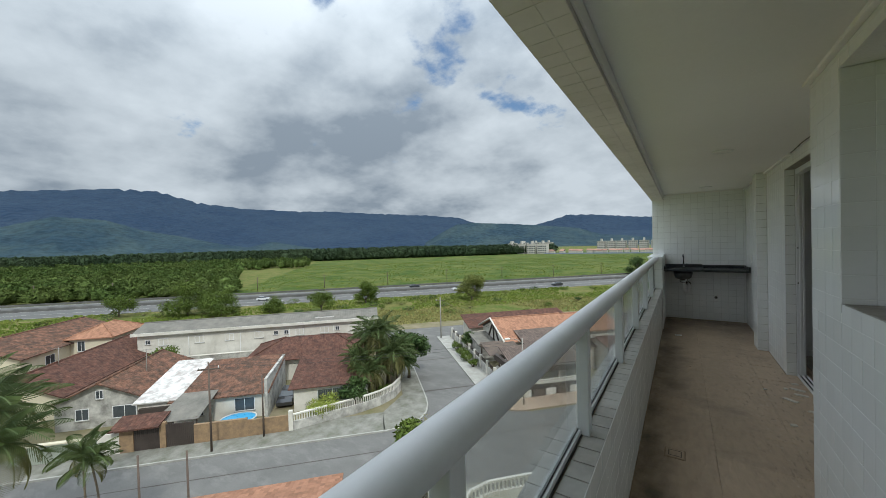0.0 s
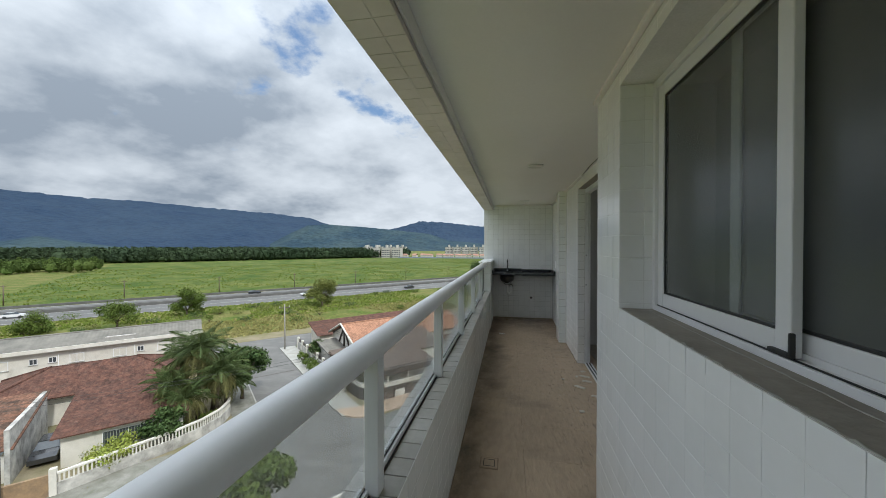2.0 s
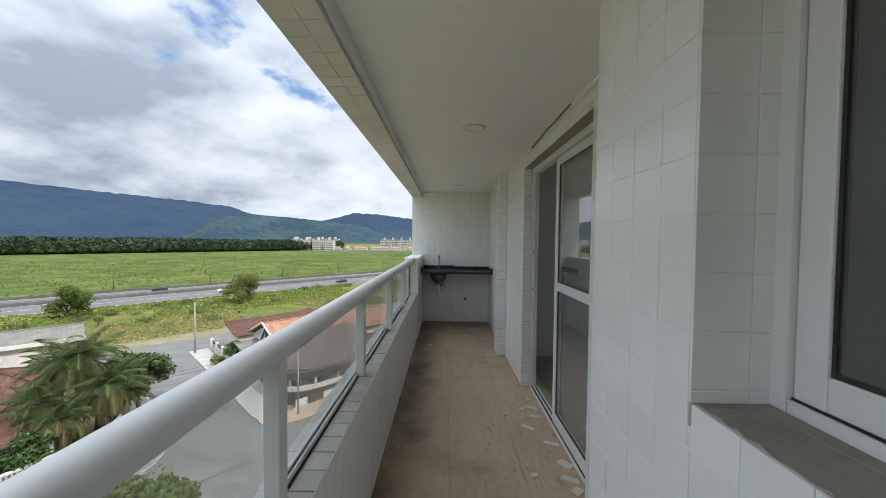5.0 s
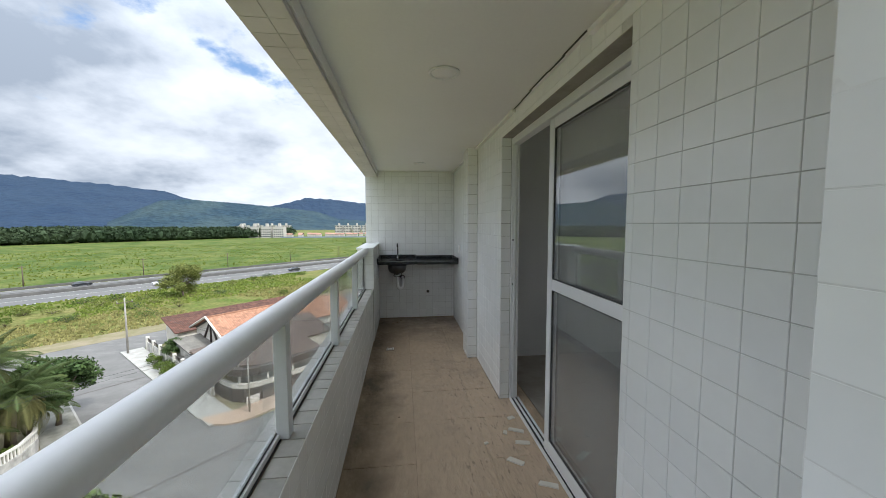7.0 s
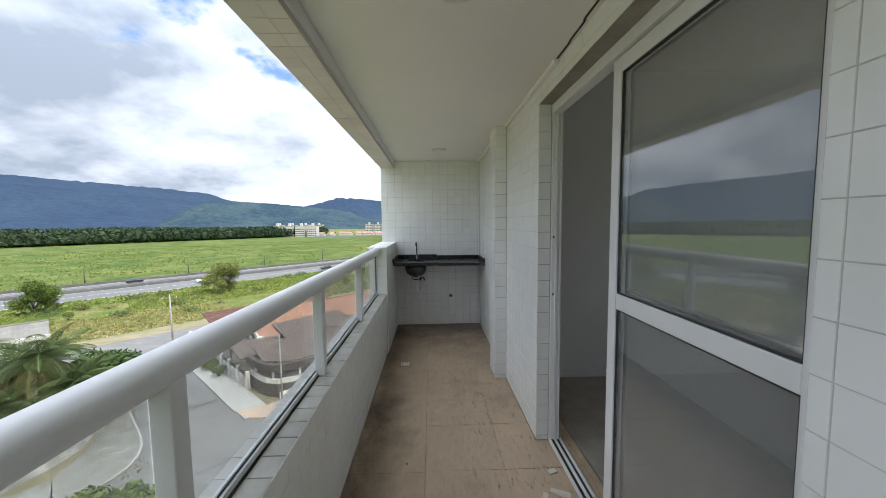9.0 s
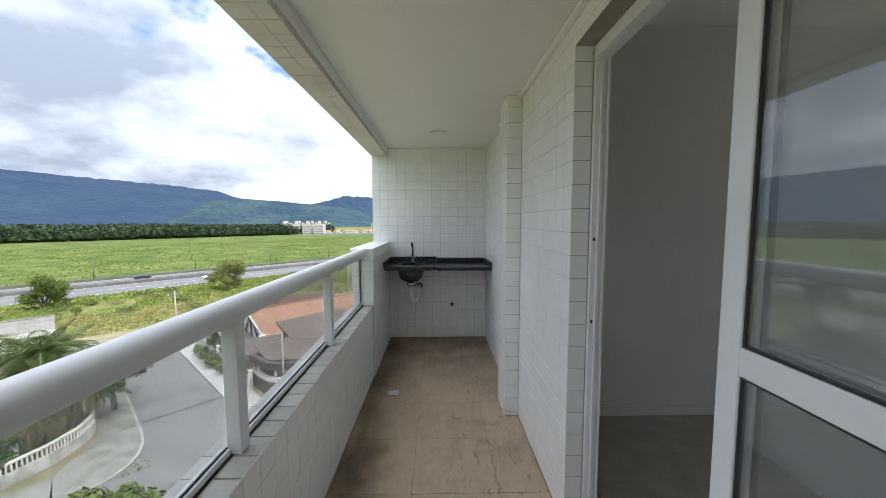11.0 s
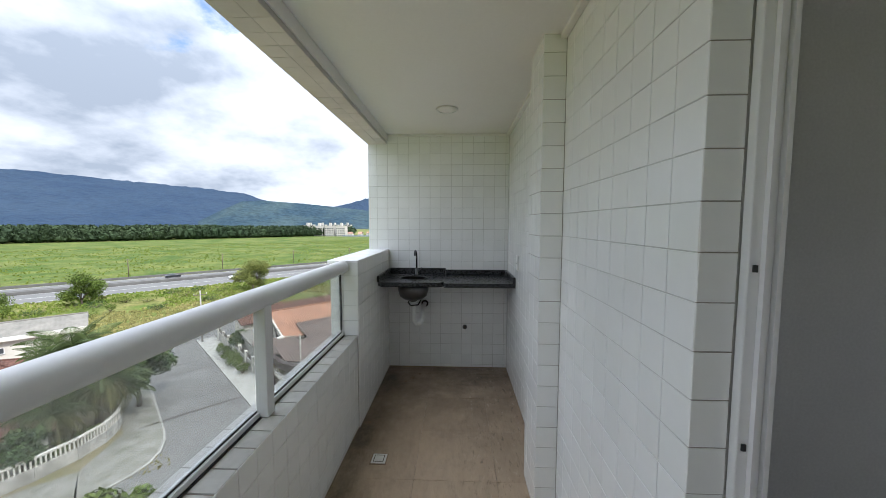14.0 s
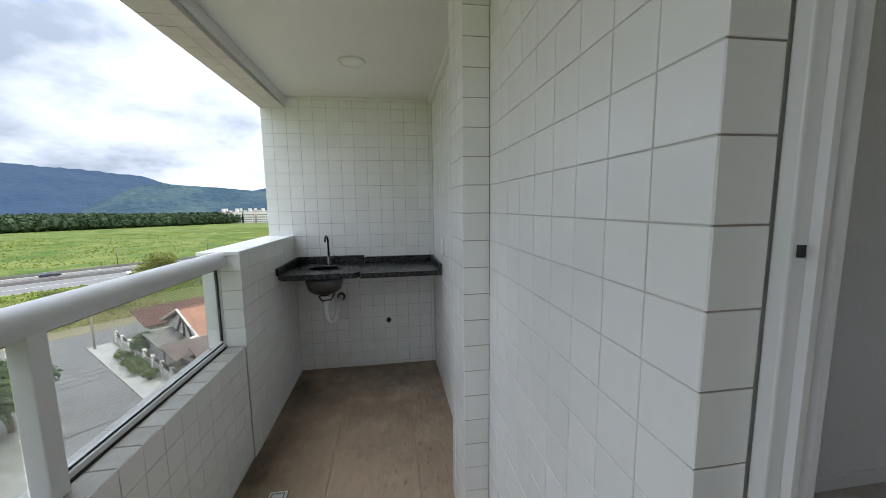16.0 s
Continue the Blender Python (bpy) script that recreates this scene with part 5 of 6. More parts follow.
part("roof", slab(bmesh.new(), [(0.6, 3.2, 3.62), (2.8, 1.0, 3.62), (10, 0.8, 3.62), (10, 6.4, 4.5), (0.6, 6.4, 4.5)], 0.1), M_ROOF_DULL, shop, "brown clay tile roof")
part("side_roof", slab(bmesh.new(), [(-0.6, 6.5, 3.4), (4.4, 6.5, 3.4), (4.4, 10.5, 4.1), (-0.6, 10.5, 4.1)], 0.08), M_WOOD, shop, "worn dark sheet roof")
for x, y in ((0.35, 5.0), (0.9, 1.9), (3.2, 0.55), (6.0, 0.55), (8.6, 0.55)):
    part("post", box(x, y, 1.9, x + 0.2, y + 0.2, 3.0), M_WHITEWALL, shop)
for k in range(5):
    part("bench_panel", box(0.9 + k * 1.6, 0.28, 0.15, 2.2 + k * 1.6, 0.36, 0.95), M_WHITEWALL if k % 2 == 0 else M_WOOD, shop)

# ---------------------------------------------------------------- near side below the balcony
house(-16.5, -20.5, -6.5, -13.6, 4.9, 5.9, "gable_a", M_CREAM, M_ROOF_ORANGE, "cream house with an orange clay roof", 0.4)
nb = tagged(thing("garden_wall", at(0.5, -12.0), "low white balustrade wall with arches", "wall"), kind="structure")
arcp = [(0, -3.4), (0.4, -1.8), (1.4, -0.6), (3.0, 0.0), (9.0, 0.0)]
for (xa, ya), (xb, yb) in zip(arcp, arcp[1:]):
    n = Vector((yb - ya, xa - xb)).normalized() * 0.1
    for nm, z0, z1 in (("wall_base", 0.05, 1.1), ("top_rail", 1.75, 1.9)):
        part(nm, slab(bmesh.new(), [(xa + n.x, ya + n.y, z1), (xb + n.x, yb + n.y, z1), (xb - n.x, yb - n.y, z1), (xa - n.x, ya - n.y, z1)], z1 - z0), M_WHITEWALL, nb)
    ln_ = math.hypot(xb - xa, yb - ya)
    for k in range(int(ln_ / 0.3)):
        f = (k + 0.5) / int(ln_ / 0.3)
        b = new("baluster", bme)
        b.parent = nb
        b.matrix_basis = pose(xa + f * (xb - xa), ya + f * (yb - ya), 0.1, 0, 0, 0)
flag = thing("flag", at(-2.3, -11.7), "green flag with a yellow diamond and blue disc", "flag")
part("pole", tube(bmesh.new(), [(0, 0, 0.14), (0, 0, 5.6)], 0.035, 8), M_POST, flag)


def cloth(pts, lift):
    bm = bmesh.new()
    vs = [bm.verts.new((x, lift + 0.10 * math.sin(x * 4.2) + 0.05 * z, 3.9 + z - 0.25 * x)) for x, z in pts]
    bm.faces.new(vs)
    vs2 = [bm.verts.new((v.co.x, v.co.y + 0.004, v.co.z)) for v in vs]
    bm.faces.new(vs2[::-1])
    for i in range(len(vs)):
        j = (i + 1) % len(vs)
        bm.faces.new((vs[i], vs2[i], vs2[j], vs[j]))
    return bm


part("cloth", cloth([(0.03, 0), (0.6, -0.05), (1.2, 0.0), (1.7, -0.06), (1.7, 1.14), (1.2, 1.2), (0.6, 1.15), (0.03, 1.2)], 0.0), M_FLAGG, flag)
part("diamond", cloth([(0.15, 0.6), (0.87, 0.1), (1.58, 0.6), (0.87, 1.1)], -0.03), M_FLAGY, flag)
part("disc", cloth([(0.87 + 0.3 * math.cos(k * math.tau / 16), 0.6 + 0.3 * math.sin(k * math.tau / 16)) for k in range(16)], -0.05), M_FLAGB, flag)

# ---------------------------------------------------------------- poles and wires


def pole(a, b, height, label, r=0.14, arm=True, material=None):
    p = thing("utility_pole", at(a, b, 0.1), label, "pole", "street poles")
    part("shaft", tube(bmesh.new(), [(0, 0, 0), (0, 0, height)], [r, r * 0.65], 10), material or M_POST, p)
    if arm:
        part("crossarm", box(-0.9, -0.06, height - 0.7, 0.9, 0.06, height - 0.58), M_WOOD, p)
        for x in (-0.8, 0.0, 0.8):
            part("insulator", tube(bmesh.new(), [(x, 0, height - 0.58), (x, 0, height - 0.35)], [0.05, 0.03], 8), M_PVC, p)
    return p


def roof_mast(a, b, z, height):
    """A thin television mast with its aerial."""
    m = thing("roof_aerial", at(a, b, z), "thin metal television aerial on a clay roof", "aerial", "roof aerials")
    part("mast", tube(bmesh.new(), [(0, 0, -0.4), (0.05, 0, height)], 0.035, 6), M_POST, m)
    part("boom", tube(bmesh.new(), [(-0.5, 0, height - 0.12), (0.6, 0, height - 0.10)], 0.02, 5), M_POST, m)
    for k in range(5):
        x = -0.4 + 0.22 * k
        part("element", tube(bmesh.new(), [(x, -0.4 + 0.04 * k, height - 0.11), (x, 0.4 - 0.04 * k, height - 0.11)], 0.012, 4), M_POST, m)


roof_mast(-30.5, 14.0, 4.2, 2.6)
roof_mast(-42.0, 18.0, 4.7, 2.2)
roof_mast(-46.0, 14.5, 3.2, 2.8)
pole(9.6, 31.6, 8.0, "concrete street pole at the pavement tip")
pole(-18.6, 0.7, 8.2, "dark timber street pole on the pavement", 0.10, True, M_WOOD)
pole(-14.6, 2.2, 6.0, "thin dark timber pole beside a gate", 0.09, False, M_WOOD)
lamp_pole = pole(12.5, 1.4, 7.5, "pale street pole with a lamp arm outside the shop", 0.10, False)
part("lamp_arm", tube(bmesh.new(), [(0, 0, 6.9), (-0.6, 0, 7.45), (-1.5, 0, 7.6)], 0.035, 8), M_POST, lamp_pole)
part("lamp_head", tube(bmesh.new(), [(-1.45, 0, 7.58), (-1.6, 0, 7.60), (-2.05, 0, 7.58), (-2.15, 0, 7.56)], [0.05, 0.13, 0.12, 0.03], 10), M_WHITEWALL, lamp_pole, "pale grey lamp head")
pole(-17.2, -12.2, 7.0, "weathered timber post by the street", 0.08, False, M_WOOD)
pole(-14.6, -12.6, 7.1, "weathered timber post by the street", 0.08, False, M_WOOD)
wires = bmesh.new()
for z, da in ((7.9, 0.0), (7.6, 0.15)):
    tube(wires, [(-18.6 + da, 0.7, z + 0.1), (-4, 0.9, z - 0.5), (12.5 + da, 1.4, z - 0.6)], 0.012, 4)
    tube(wires, [(12.5 + da, 1.4, z - 0.6), (11, 16, z - 0.7), (9.6, 31.6, z)], 0.012, 4)
ob = tagged(new("street_cable", mesh_of("street_cable", wires, M_BLACK)), "thin black cables between street poles", "cable")
ob.matrix_world = at(0, 0)
for k in range(-6, 9):
    fp = thing("field_pole", at(5.5 + 27.6 * k, 126 + (0 if k > -1 else 2 * -k)), "dark timber power pole beside the highway", "pole", "highway poles")
    part("shaft", tube(bmesh.new(), [(0, 0, 0), (0, 0, 6.4)], [0.16, 0.11], 8), M_WOOD, fp)
    part("crossarm", box(-0.7, -0.05, 5.9, 0.7, 0.05, 6.02), M_WOOD, fp)

# ---------------------------------------------------------------- vehicles


def car(a, b, paint, label, turn=0.0):
    c = thing("car", at(a, b, 0.07, turn), label, "car", "cars")
    lower = bmesh.new()
    pr = [(-2.1, 0.35), (-2.15, 0.75), (-1.6, 0.92), (-0.8, 1.0), (1.5, 1.02), (2.1, 0.95), (2.15, 0.5), (2.05, 0.32)]
    for y in (-0.85, 0.85):
        lower.faces.new([lower.verts.new((x, y, z)) for x, z in (pr if y > 0 else pr[::-1])])
    lower.verts.ensure_lookup_table()
    k = len(pr)
    for i in range(k):
        j = (i + 1) % k
        lower.faces.new((lower.verts[k - 1 - i], lower.verts[k + i], lower.verts[k + j], lower.verts[k - 1 - j]))
    part("body", lower, paint, c)
    cab = bmesh.new()
    bot = [(-0.9, -0.8, 0.98), (1.7, -0.8, 1.0), (1.7, 0.8, 1.0), (-0.9, 0.8, 0.98)]
    top = [(-0.2, -0.62, 1.45), (1.2, -0.62, 1.45), (1.2, 0.62, 1.45), (-0.2, 0.62, 1.45)]
    vb, vt = [cab.verts.new(p) for p in bot], [cab.verts.new(p) for p in top]
    for i in range(4):
        cab.faces.new((vb[i], vb[(i + 1) % 4], vt[(i + 1) % 4], vt[i]))
    cab.faces.new(vt)
    part("windows", cab, M_DARKGLASS, c)
    part("roof", box(-0.25, -0.64, 1.45, 1.25, 0.64, 1.49), paint, c)
    for x in (-1.3, 1.35):
        for y in (-0.86, 0.70):
            w = part("wheel", tube(bmesh.new(), [(x, y, 0.31), (x, y + 0.16, 0.31)], 0.31, 14), M_BLACK, c)
            part("rim", tube(bmesh.new(), [(x, y - 0.005, 0.31), (x, y + 0.165, 0.31)], 0.18, 10), M_STEEL, w)


car(31, 99, M_CARW, "white car on the highway")
car(72, 95, M_CARD, "dark car on the highway")
car(-40, 101, M_CARW, "white car on the highway", 180)
car(16, 114, M_CARD, "dark car on the far carriageway", 180)
car(-14.0, 10.2, M_CARD, "dark car parked between two houses", 90)

# ---------------------------------------------------------------- trees and plants


def leaf_cloud(clumps, count, size):
    """Many small leaf blades gathered in uneven clumps."""
    rng = np.random.default_rng(int(count + 31 * len(clumps) + 977 * abs(clumps[0][0])) % 100000)
    c = np.array(clumps)
    w = c[:, 3] ** 2
    pick = c[rng.choice(len(c), count, p=w / w.sum())]
    unit = lambda q: q / (np.linalg.norm(q, axis=1)[:, None] + 1e-9)
    d = unit(rng.normal(size=(count, 3)))
    p = pick[:, :3] + d * (pick[:, 3] * rng.uniform(0.35, 1.12, count))[:, None] * np.array((1, 1, 0.8))
    s = (size * rng.uniform(0.6, 1.5, count))[:, None]
    u = unit(rng.normal(size=(count, 3)))
    v = unit(np.cross(u, d + 0.4 * rng.normal(size=(count, 3))))
    quads = np.stack((p - u * s, p + v * s * 0.5, p + u * s, p - v * s * 0.5), 1).reshape(-1, 3)
    return quads.tolist(), np.arange(count * 4).reshape(-1, 4).tolist()


def tree(a, b, height, spread, leaves, label, material=None, stem=0.42, z=0.0):
    t = thing("tree", at(a, b, z), label, "tree", "trees on the verge")
    rng = random.Random(int(a * 13 + b * 7))
    trunk = bmesh.new()
    tube(trunk, [(0, 0, -0.1), (0.1, 0.05, height * stem * 0.5), (0.0, 0.1, height * stem)], [0.055 * height ** 0.8, 0.04 * height ** 0.8, 0.03 * height ** 0.8], 8)
    clumps = []
    for k in range(9):
        ang = k * 2.4 + rng.uniform(-0.3, 0.3)
        rad = spread * rng.uniform(0.25, 0.72)
        tip = (rad * math.cos(ang), rad * math.sin(ang), height * rng.uniform(stem + 0.02, 0.86))
        tube(trunk, [(0, 0.08, height * stem * rng.uniform(0.6, 1.0)), (tip[0] * 0.5, tip[1] * 0.5, (height * stem + tip[2]) / 2), tip], [0.02 * height ** 0.8, 0.014 * height ** 0.8, 0.006 * height ** 0.8], 6)
        clumps.append((*tip, spread * rng.uniform(0.26, 0.44)))
    clumps.append((0, 0, height * 0.8, spread * 0.45))
    part("trunk", trunk, M_BARK, t)
    v, f = leaf_cloud(clumps, int(leaves * 2.6), 0.12 + 0.008 * height)
    crown = joined("crown", v, f, material or M_LEAF)
    crown.parent = t
    return t


tree(28.7, 73.0, 8.0, 5.6, 3600, "round olive green tree on the grass verge", M_LEAF_OLIVE, stem=0.2)
tree(-4.6, 79.5, 7.2, 4.4, 2600, "loose green tree on the grass verge", M_LEAF, stem=0.2)
tree(-17.0, 70.5, 6.0, 4.6, 1700, "loose spreading tree on the verge", stem=0.3)
tree(-54.0, 78.0, 9.5, 8.0, 3800, "large spreading tree beside the highway", stem=0.25)
tree(-44.0, 74.0, 7.0, 6.0, 2600, "broad green tree beside the highway", stem=0.25)
tree(-74.0, 84.0, 6.0, 5.0, 1800, "loose tree beside the highway")
tree(-30.0, 74.0, 4.5, 4.0, 1400, "low bushy tree on the verge", stem=0.15)
tree(130.0, 118.0, 9.0, 6.0, 2400, "dark tree beside the highway", M_LEAF_DARK, stem=0.2)
tree(-34.0, 24.5, 4.2, 2.8, 900, "thin tree behind the low houses")
tree(1.0, 13.2, 6.4, 3.2, 2600, "dark leafy tree beside the palms", M_LEAF_DARK, stem=0.3)
tree(-6.0, 6.4, 3.6, 1.9, 900, "dark shrub tree in the front garden", M_LEAF_DARK, stem=0.3)
tree(12.8, 22.0, 3.6, 1.8, 700, "small dark tree in the fenced yard", M_LEAF_DARK)
tree(-1.2, -12.9, 7.2, 2.3, 2200, "green tree in the garden below", stem=0.5)


def bush(a, b, r, h, count, material, label):
    t = thing("bush", at(a, b), label, "bush", "garden bushes")
    rng = random.Random(int(a * 5 + b * 11 + 99))
    stem = bmesh.new()
    clumps = []
    for k in range(7):
        ang = k * 0.9
        tip = (r * 0.55 * math.cos(ang), r * 0.55 * math.sin(ang), h * rng.uniform(0.4, 0.75))
        tube(stem, [(0, 0, 0), tip], [0.05, 0.015], 5)
        clumps.append((*tip, r * rng.uniform(0.35, 0.5)))
    part("stem", stem, M_BARK, t)
    v, f = leaf_cloud(clumps, int(count * 1.6), 0.10)
    crown = joined("leaves", v, f, material)
    crown.parent = t


bush(-9.3, 5.0, 2.1, 2.2, 1500, M_LEAF_BRIGHT, "bright yellow green bush behind the balustrade")
for a, b, r in ((10.6, 17.5, 1.2), (10.7, 20.0, 1.3), (10.6, 23.5, 1.0), (10.7, 14.6, 0.8), (-4.5, 7.6, 1.2), (-2.4, 8.6, 1.1)):
    bush(a, b, r, 1.6, 500, M_LEAF, "green shrub along the wall")
for k in range(70):
    rng = random.Random(k)
    bush(rng.uniform(-95, 110), 46 + 42 * rng.uniform(0, 1) ** 0.7, rng.uniform(0.8, 2.6), rng.uniform(0.8, 1.9), 300, (M_LEAF, M_LEAF_OLIVE, M_LEAF_DARK)[k % 3], "wild green shrub in the rough grass")

# palms: one frond mesh, many fronds


def frond_mesh(length, droop, material, leaflets=30, width=0.62):
    verts, faces = [], []
    for k in range(leaflets + 1):
        f = k / leaflets
        x, z = length * f * (1 - 0.18 * droop * f), length * (0.42 * f - (0.42 + 0.35 * droop) * f * f)
        if k:
            j = len(verts)
            verts += [(px, -0.025, pz), (px, 0.025, pz), (x, 0.02, z), (x, -0.02, z)]
            faces.append((j, j + 1, j + 2, j + 3))
            w = width * length * 0.33 * math.sin(math.pi * min(1, 0.12 + 0.86 * f)) ** 0.7
            for s in (-1, 1):
                j = len(verts)
                tipx, tipz = x + w * 0.55, z - w * (0.45 + 0.3 * droop)
                verts += [(px, 0, pz), (px + 0.5 * (x - px), 0, pz + 0.5 * (z - pz)), (tipx, s * w, tipz), (tipx - 0.03, s * w * 0.97, tipz - 0.03)]
                faces.append((j, j + 1, j + 2, j + 3))
        px, pz = x, z
    me = bpy.data.meshes.new("frond")
    me.from_pydata(verts, [], faces)
    me.materials.append(material)
    return me


def palm(a, b, height, length, count, label, lean=(0.3, 0.1), r=0.16, dry=0.3):
    t = thing("palm_tree", at(a, b), label, "palm tree", "palms")
    rng = random.Random(int(a * 17 + b * 5 + 300))
    bend = [(0, 0, 0), (lean[0] * 0.25, lean[1] * 0.25, height * 0.4), (lean[0] * 0.6, lean[1] * 0.6, height * 0.75), (lean[0], lean[1], height)]
    part("trunk", tube(bmesh.new(), bend, [r * 1.3, r, r * 0.9, r * 0.8], 10), M_BARK, t)
    green = [frond_mesh(length, d, M_FROND) for d in (0.5, 1.0)]
    old = frond_mesh(length * 0.9, 1.7, M_FROND_DRY)
    for k in range(count):
        f = k / count
        up = 58 - 96 * f + rng.uniform(-8, 8)
        fr = new("frond", old if f > 1 - dry else green[k % 2])
        fr.parent = t
        s = rng.uniform(0.85, 1.1)
        fr.matrix_basis = Matrix.Translation(bend[-1]) @ Matrix.Rotation(k * 2.4 + rng.uniform(-0.2, 0.2), 4, "Z") @ Matrix.Rotation(radians(-up), 4, "Y") @ Matrix.Diagonal((s, s, s, 1))


palm(-3.4, 10.6, 7.4, 3.9, 40, "tall feathery palm in the corner garden", dry=0.35)
palm(-5.0, 9.6, 4.4, 3.0, 38, "feathery palm with dry fronds", (-0.4, 0.2), dry=0.5)
palm(-1.8, 9.6, 4.9, 3.6, 36, "feathery palm in the corner garden", (0.4, -0.3), dry=0.4)
palm(-4.4, 13.0, 6.2, 3.6, 34, "tall feathery palm in the corner garden", (0.1, 0.4))
palm(-2.0, 12.0, 4.2, 3.6, 32, "low feathery palm in the corner garden", (0.4, 0.2), dry=0.5)
palm(-4.2, 8.6, 3.2, 3.2, 30, "low spreading palm with dry fronds", (-0.2, -0.3), dry=0.5)
palm(-0.9, 10.8, 3.2, 3.0, 26, "low green palm in the corner garden", (0.3, 0.1), dry=0.3)
palm(-37.5, 2.6, 6.8, 4.6, 40, "green palm beside the street wall", (0.2, -0.2))
palm(-41.0, 4.0, 5.6, 4.2, 34, "green palm beside the street wall", (-0.2, 0.1))
palm(-25.6, -10.6, 9.4, 3.4, 34, "tall palm on the near pavement", (-0.4, 1.2), r=0.13)
palm(-24.6, -11.4, 8.2, 3.4, 34, "tall palm on the near pavement", (0.2, 0.2), r=0.13)
palm(-28.4, -10.2, 7.6, 3.2, 30, "tall palm on the near pavement", (-0.4, 0.3), r=0.12, dry=0.15)
palm(-20.6, -10.8, 6.8, 1.9, 16, "slim young palm on the near pavement", (-0.5, 0.6), r=0.06, dry=0.1)
palm(-19.8, -10.6, 6.2, 1.8, 14, "slim young palm on the near pavement", (-0.9, 0.4), r=0.06, dry=0.1)


# grass tufts over the verge, and clumps over the meadow
def tufts(name, a0, b0, a1, b1, count, h, material, label, seed):
    rng = np.random.default_rng(seed)
    verts, faces = [], []
    for _ in range(count):
        a, b = rng.uniform(a0, a1), rng.uniform(b0, b1)
        if noise.noise((a * 0.05, b * 0.05, seed)) < -0.15:
            continue
        hh = h * rng.uniform(0.4, 1.3)
        for k in range(3):
            t = rng.uniform(0, math.pi)
            c, s = math.cos(t) * hh * 0.8, math.sin(t) * hh * 0.8
            i = len(verts)
            lean = rng.uniform(-0.3, 0.3, 2) * hh
            verts += [(a - c * 0.5, b - s * 0.5, 0), (a + c * 0.5, b + s * 0.5, 0), (a + c + lean[0], b + s + lean[1], hh * 0.8), (a - c * 0.4 + lean[0], b - s * 0.4 + lean[1], hh)]
            faces.append((i, i + 1, i + 2, i + 3))
    ob = joined(name, verts, faces, material)
    ob.matrix_world = at(0, 0)
    tagged(ob, label, "grass", kind="stuff")


M_TUFT = surface("dry grass tufts", (0.23, 0.235, 0.075), (0.36, 0.32, 0.145), 0.8, 0.12, 3, 0, vary=0.35, island=True, spots=0.6)
M_TUFT_GREEN = surface("fresh grass tufts", (0.13, 0.20, 0.034), (0.25, 0.285, 0.07), 0.8, 0.1, 3, 0, vary=0.35, island=True, spots=0.5)
M_MEADOW = surface("meadow tufts", (0.12, 0.175, 0.028), (0.21, 0.24, 0.055), 0.8, 0.04, 2, 0, vary=0.22, island=True, spots=0.6)
for matt in (M_TUFT, M_TUFT_GREEN, M_MEADOW):
    matt.node_tree.nodes["Principled BSDF"].inputs["Specular IOR Level"].default_value = 0.10
tufts("grass", -120, 46, 120, 66, 13000, 0.36, M_TUFT, "dry yellowish grass tufts beside the frontage road", 5)
tufts("grass", -120, 63, 140, 90, 15000, 0.36, M_TUFT_GREEN, "fresh green grass tufts beside the highway", 6)
tufts("meadow_grass", -60, 127, 330, 330, 15000, 0.42, M_MEADOW, "uneven green tufts across the meadow", 8)
tufts("weeds", -20, 0.3, 2.0, 2.6, 500, 0.12, M_TUFT, "weeds on the cracked pavement", 9)

# woods: uneven clumped crowns
ICO = bmesh.new()
bmesh.ops.create_icosphere(ICO, subdivisions=1, radius=1)
ICO_V = np.array([v.co[:] for v in ICO.verts])
ICO_F = [tuple(v.index for v in f.verts) for f in ICO.faces]
ICO.free()


def woods(name, spots, material, label, seed, sprays, size):
    """Crowns (a, b, radius, height) joined into one canopy with rough outlines."""
    rng = np.random.default_rng(seed)
    verts, faces, base = [], [], 0
    for a, b, r, h in spots:
        bump = 1 + rng.normal(0, 0.20, len(ICO_V))
        p = ICO_V * bump[:, None] * np.array((r, r, h * 0.55)) * 0.84
        p += np.array((a, b, h * 0.55))
        verts.append(p)
        faces += [tuple(i + base for i in f) for f in ICO_F]
        base += len(ICO_V)
    # leafy sprays over the upper side of every crown
    c = np.repeat(np.array(spots), sprays, axis=0)
    d = rng.normal(size=(len(c), 3))
    d[:, 2] = np.abs(d[:, 2])
    d /= np.linalg.norm(d, axis=1)[:, None]
    p = np.stack((c[:, 0] + d[:, 0] * c[:, 2] * 1.06, c[:, 1] + d[:, 1] * c[:, 2] * 1.06, c[:, 3] * (0.55 + 0.60 * d[:, 2])), 1)
    u, w = rng.normal(size=(2, len(c), 3)) * size
    verts.append(np.stack((p - u, p + w * 0.7, p + u, p - w * 0.7), 1).reshape(-1, 3))
    faces += (np.arange(len(c) * 4).reshape(-1, 4) + base).tolist()
    ob = joined(name, np.concatenate(verts).tolist(), faces, material)
    ob.matrix_world = at(0, 0)
    return tagged(ob, label, "woods", kind="stuff")


rng = np.random.default_rng(3)
scrub = []
for _ in range(2500):
    a, b = rng.uniform(-330, -58), 124 + 240 * rng.uniform(0, 1) ** 1.3
    if a > -62 - 0.30 * (b - 124) + rng.normal(0, 5) and b < 300:
        a -= 60
    scrub.append((a, b, rng.uniform(1.4, 3.8), rng.uniform(2.2, 5.8) + (b - 124) * 0.012))
woods("scrub_woods", scrub, M_SCRUB, "dense green scrub and low trees", 11, 110, 0.34)
far = []
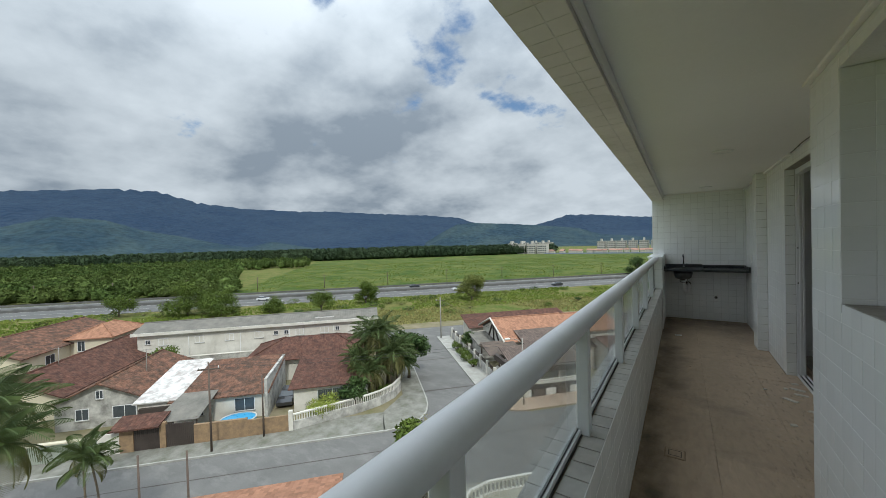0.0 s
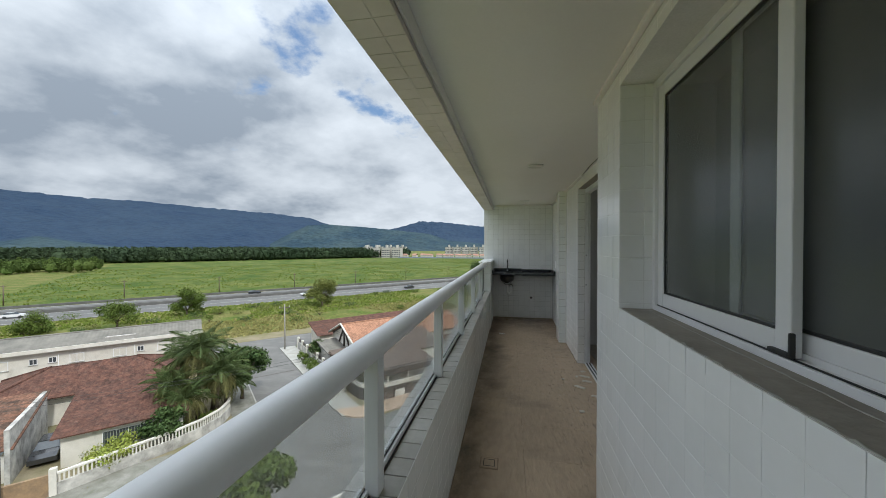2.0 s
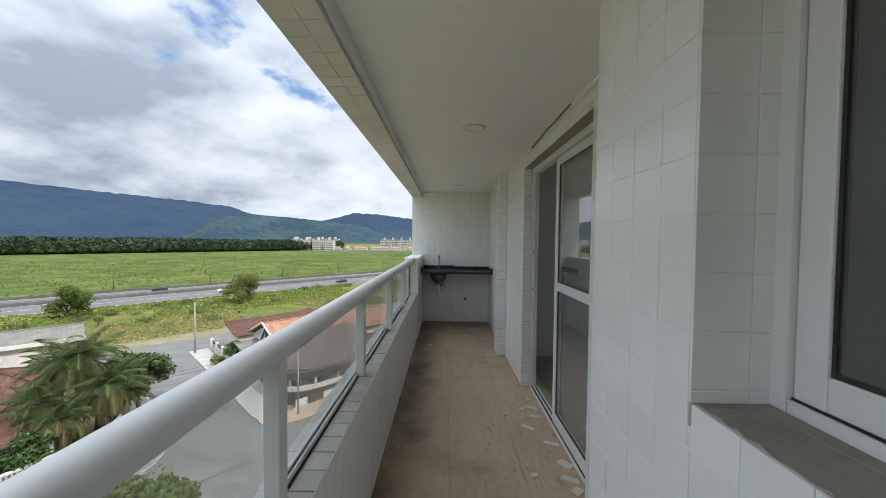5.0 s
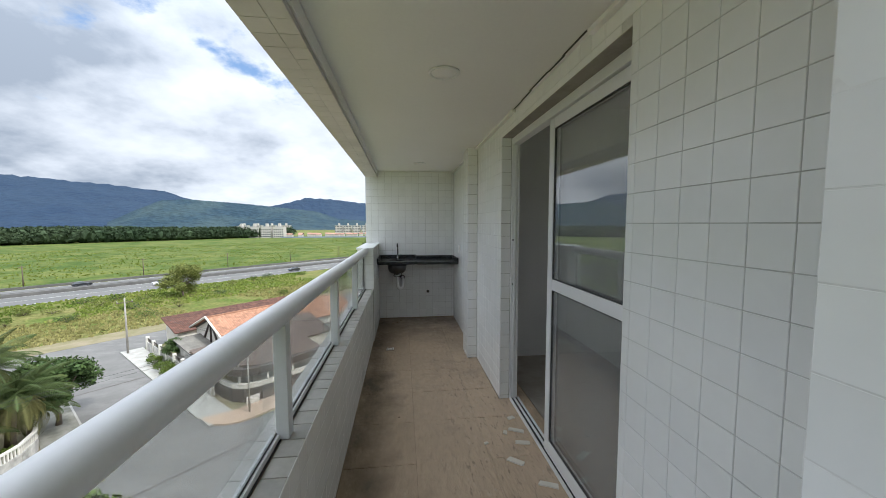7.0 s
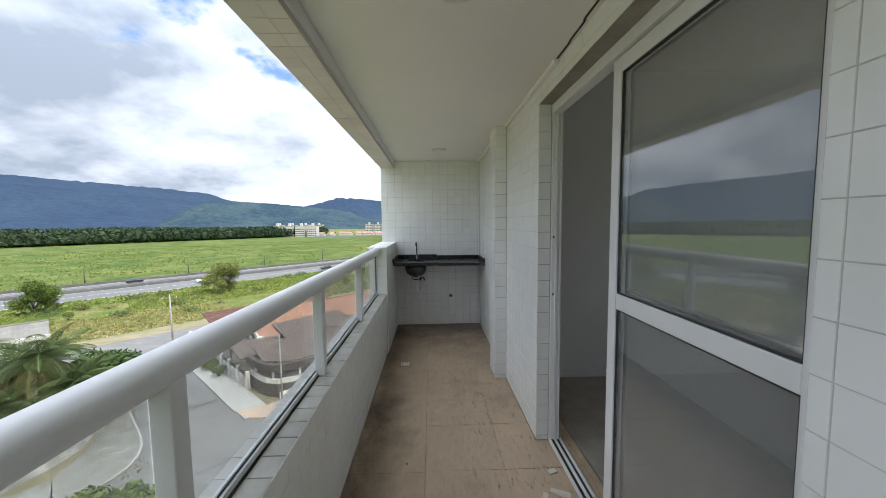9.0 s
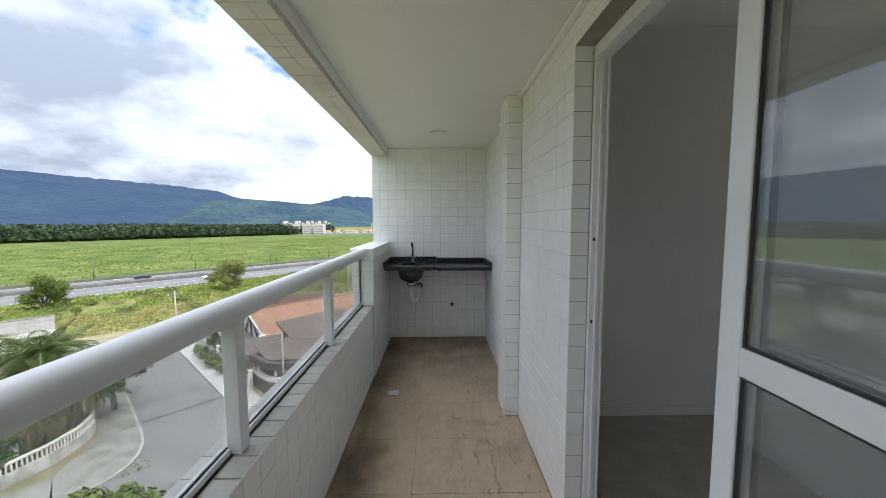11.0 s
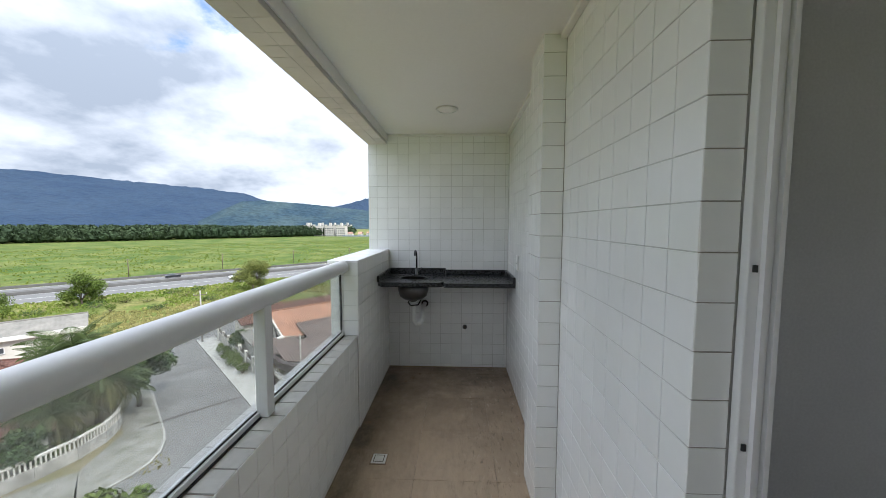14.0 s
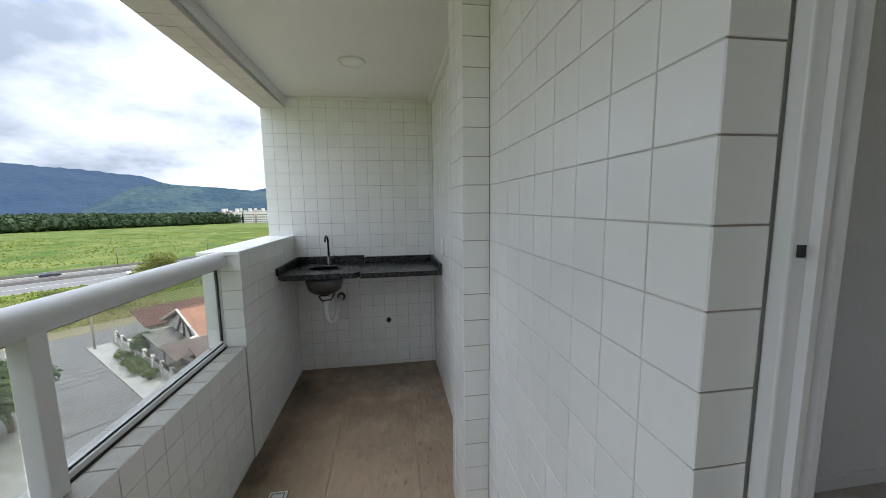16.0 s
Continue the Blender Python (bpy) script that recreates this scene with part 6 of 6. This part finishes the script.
for _ in range(4000):
    f = rng.uniform(0, 1)
    a = -520 + 800 * f
    edge = 455 - 0.02 * (a + 60) if a < 250 else 450
    b = edge + rng.uniform(0, 1) ** 2 * 160
    far.append((a, b, rng.uniform(3, 6.5), rng.uniform(5.5, 14.5) * (1.0 if a < 120 else 0.9)))
woods("far_woods", far, M_FOREST, "dark green forest edge behind the meadow", 12, 80, 0.70)

# ---------------------------------------------------------------- far town


def block(x, y, w, d, h, turn, label):
    t = thing("apartment_building", pose(x, y, GROUND, 0, 0, turn), label, "building", "far apartment blocks")
    part("wall", box(0, 0, 0, w, d, h), M_APART, t)
    part("roof", box(-0.3, -0.3, h, w + 0.3, d + 0.3, h + 0.5), M_KERB, t)
    part("water_tank", box(w * 0.4, d * 0.3, h + 0.5, w * 0.6, d * 0.7, h + 4.5), M_APART, t)
    me = mesh_of("window", box(-0.9, -0.12, 0, 0.9, -0.001, 1.3), M_DARKGLASS)
    for fl in range(int(h / 3)):
        for k in range(5):
            wn = new("window", me)
            wn.parent = t
            wn.matrix_basis = pose(w * (k + 0.5) / 5, 0, 1.0 + fl * 3.0)


for k, (x, y) in enumerate(((-222, 500), (-204, 497), (-187, 494), (-170, 491))):
    block(x, y, 13, 12, 14.5, 0, "pale five-storey apartment block beyond the meadow")
for k in range(7):
    block(-118 + 16 * k, 640 - 4 * k, 13, 12, 15, 0, "distant pale apartment block")
for k in range(4):
    block(-330 + 30 * k, 760 - 8 * k, 16, 12, 15, 0, "distant pale apartment block")
for k in range(34):
    rr = random.Random(k + 50)
    t = thing("row_house", pose(-168 + 6.2 * k + rr.uniform(-1, 1), 505 + rr.uniform(-8, 30) + 0.2 * k, GROUND), "distant row house with a clay roof", "house", "far row houses")
    part("wall", box(0, 0, 0, 5.4, 8, 3.6), M_APART, t)
    part("roof", slab(slab(bmesh.new(), [(-0.3, -0.4, 3.6), (5.7, -0.4, 3.6), (5.7, 4, 5.6), (-0.3, 4, 5.6)], 0.15), [(5.7, 8.4, 3.6), (-0.3, 8.4, 3.6), (-0.3, 4, 5.6), (5.7, 4, 5.6)], 0.15), M_TOWN, t)
struct("site_wall", box(-160, 490, GROUND, 60, 490.4, GROUND + 1.5), M_BLUEWALL, "long blue hoarding in front of the far houses")

# ---------------------------------------------------------------- mountains

CREST_A = [(-15, 1.0), (0, 1.4), (20, 2.2), (28.8, 3.2), (31.5, 4.2), (37, 4.7), (43, 5.0), (50, 5.4), (58, 5.5), (64, 5.8), (69, 6.4), (73, 7.6), (77, 7.6), (86, 6.6), (100, 5.5), (118, 3)]
CREST_B = [(-10, 2.0), (5.8, 3.2), (11, 3.8), (14.7, 3.9), (17.2, 3.1), (19.7, 2.5), (26, 1.0)]
CREST_C = [(3, 0.2), (10, 0.9), (13, 1.9), (16.4, 2.3), (20, 2.65), (24, 3.0), (29, 3.3), (31.8, 3.15), (34.5, 1.75), (37, 0.3)]
CREST_D = [(52, -0.4), (55.5, 0.2), (60, 1.1), (63, 0.3), (66, 0.8), (70, 1.8), (74.6, 2.8), (78, 4.0), (82, 4.2), (86, 2.9), (95, 2.0), (110, 1.0)]


def ridge(name, crest, base_r, crest_r, material, label, seed, folds, rough=0.03):
    """A range round the viewer: crest gives (bearing to the left of the balcony's axis, elevation) in degrees."""
    n_az, n_r = 260, 26
    bm = bmesh.new()
    b0, b1 = crest[0][0], crest[-1][0]
    grid = []
    for i in range(n_az + 1):
        az = b0 + (b1 - b0) * i / n_az
        el = float(np.interp(az, [c[0] for c in crest], [c[1] for c in crest]))
        top = crest_r * math.tan(radians(el)) + 18.5
        col = []
        for j in range(n_r + 1):
            f = j / n_r
            r = base_r + (crest_r - base_r) * f
            fold = noise.fractal((az * folds, f * 2.2, seed), 0.9, 2.1, 5)
            h = top * (f ** 1.15) * (1 + 0.30 * fold * (1 - f)) + top * rough * noise.fractal((az * 1.4, f * 9, seed + 3), 0.8, 2.2, 4)
            r2 = r * (1 + 0.006 * fold)
            col.append(bm.verts.new((-r2 * math.sin(radians(az)), r2 * math.cos(radians(az)), GROUND - 2 + max(0.0, h))))
        grid.append(col)
    for p, q in zip(grid, grid[1:]):
        for j in range(n_r):
            bm.faces.new((p[j], q[j], q[j + 1], p[j + 1])).smooth = True
    return tagged(struct(name, bm, material, label), kind="structure")


ridge("mountain_range", CREST_A, 1500, 3000, M_RIDGE, "forested mountain range under cloud, coloured haze blue", 2.0, 0.20)
ridge("mountain_far", CREST_B, 2200, 3400, M_RIDGE, "distant mountain peak, coloured haze blue", 7.0, 0.25)
ridge("hill", CREST_C, 1100, 1500, M_HILL, "green wooded hill tinted haze blue before the range", 5.0, 0.30, 0.02)
ridge("foothill", CREST_D, 1000, 1350, M_HILL, "low green foothills tinted haze blue before the range", 9.0, 0.25, 0.02)
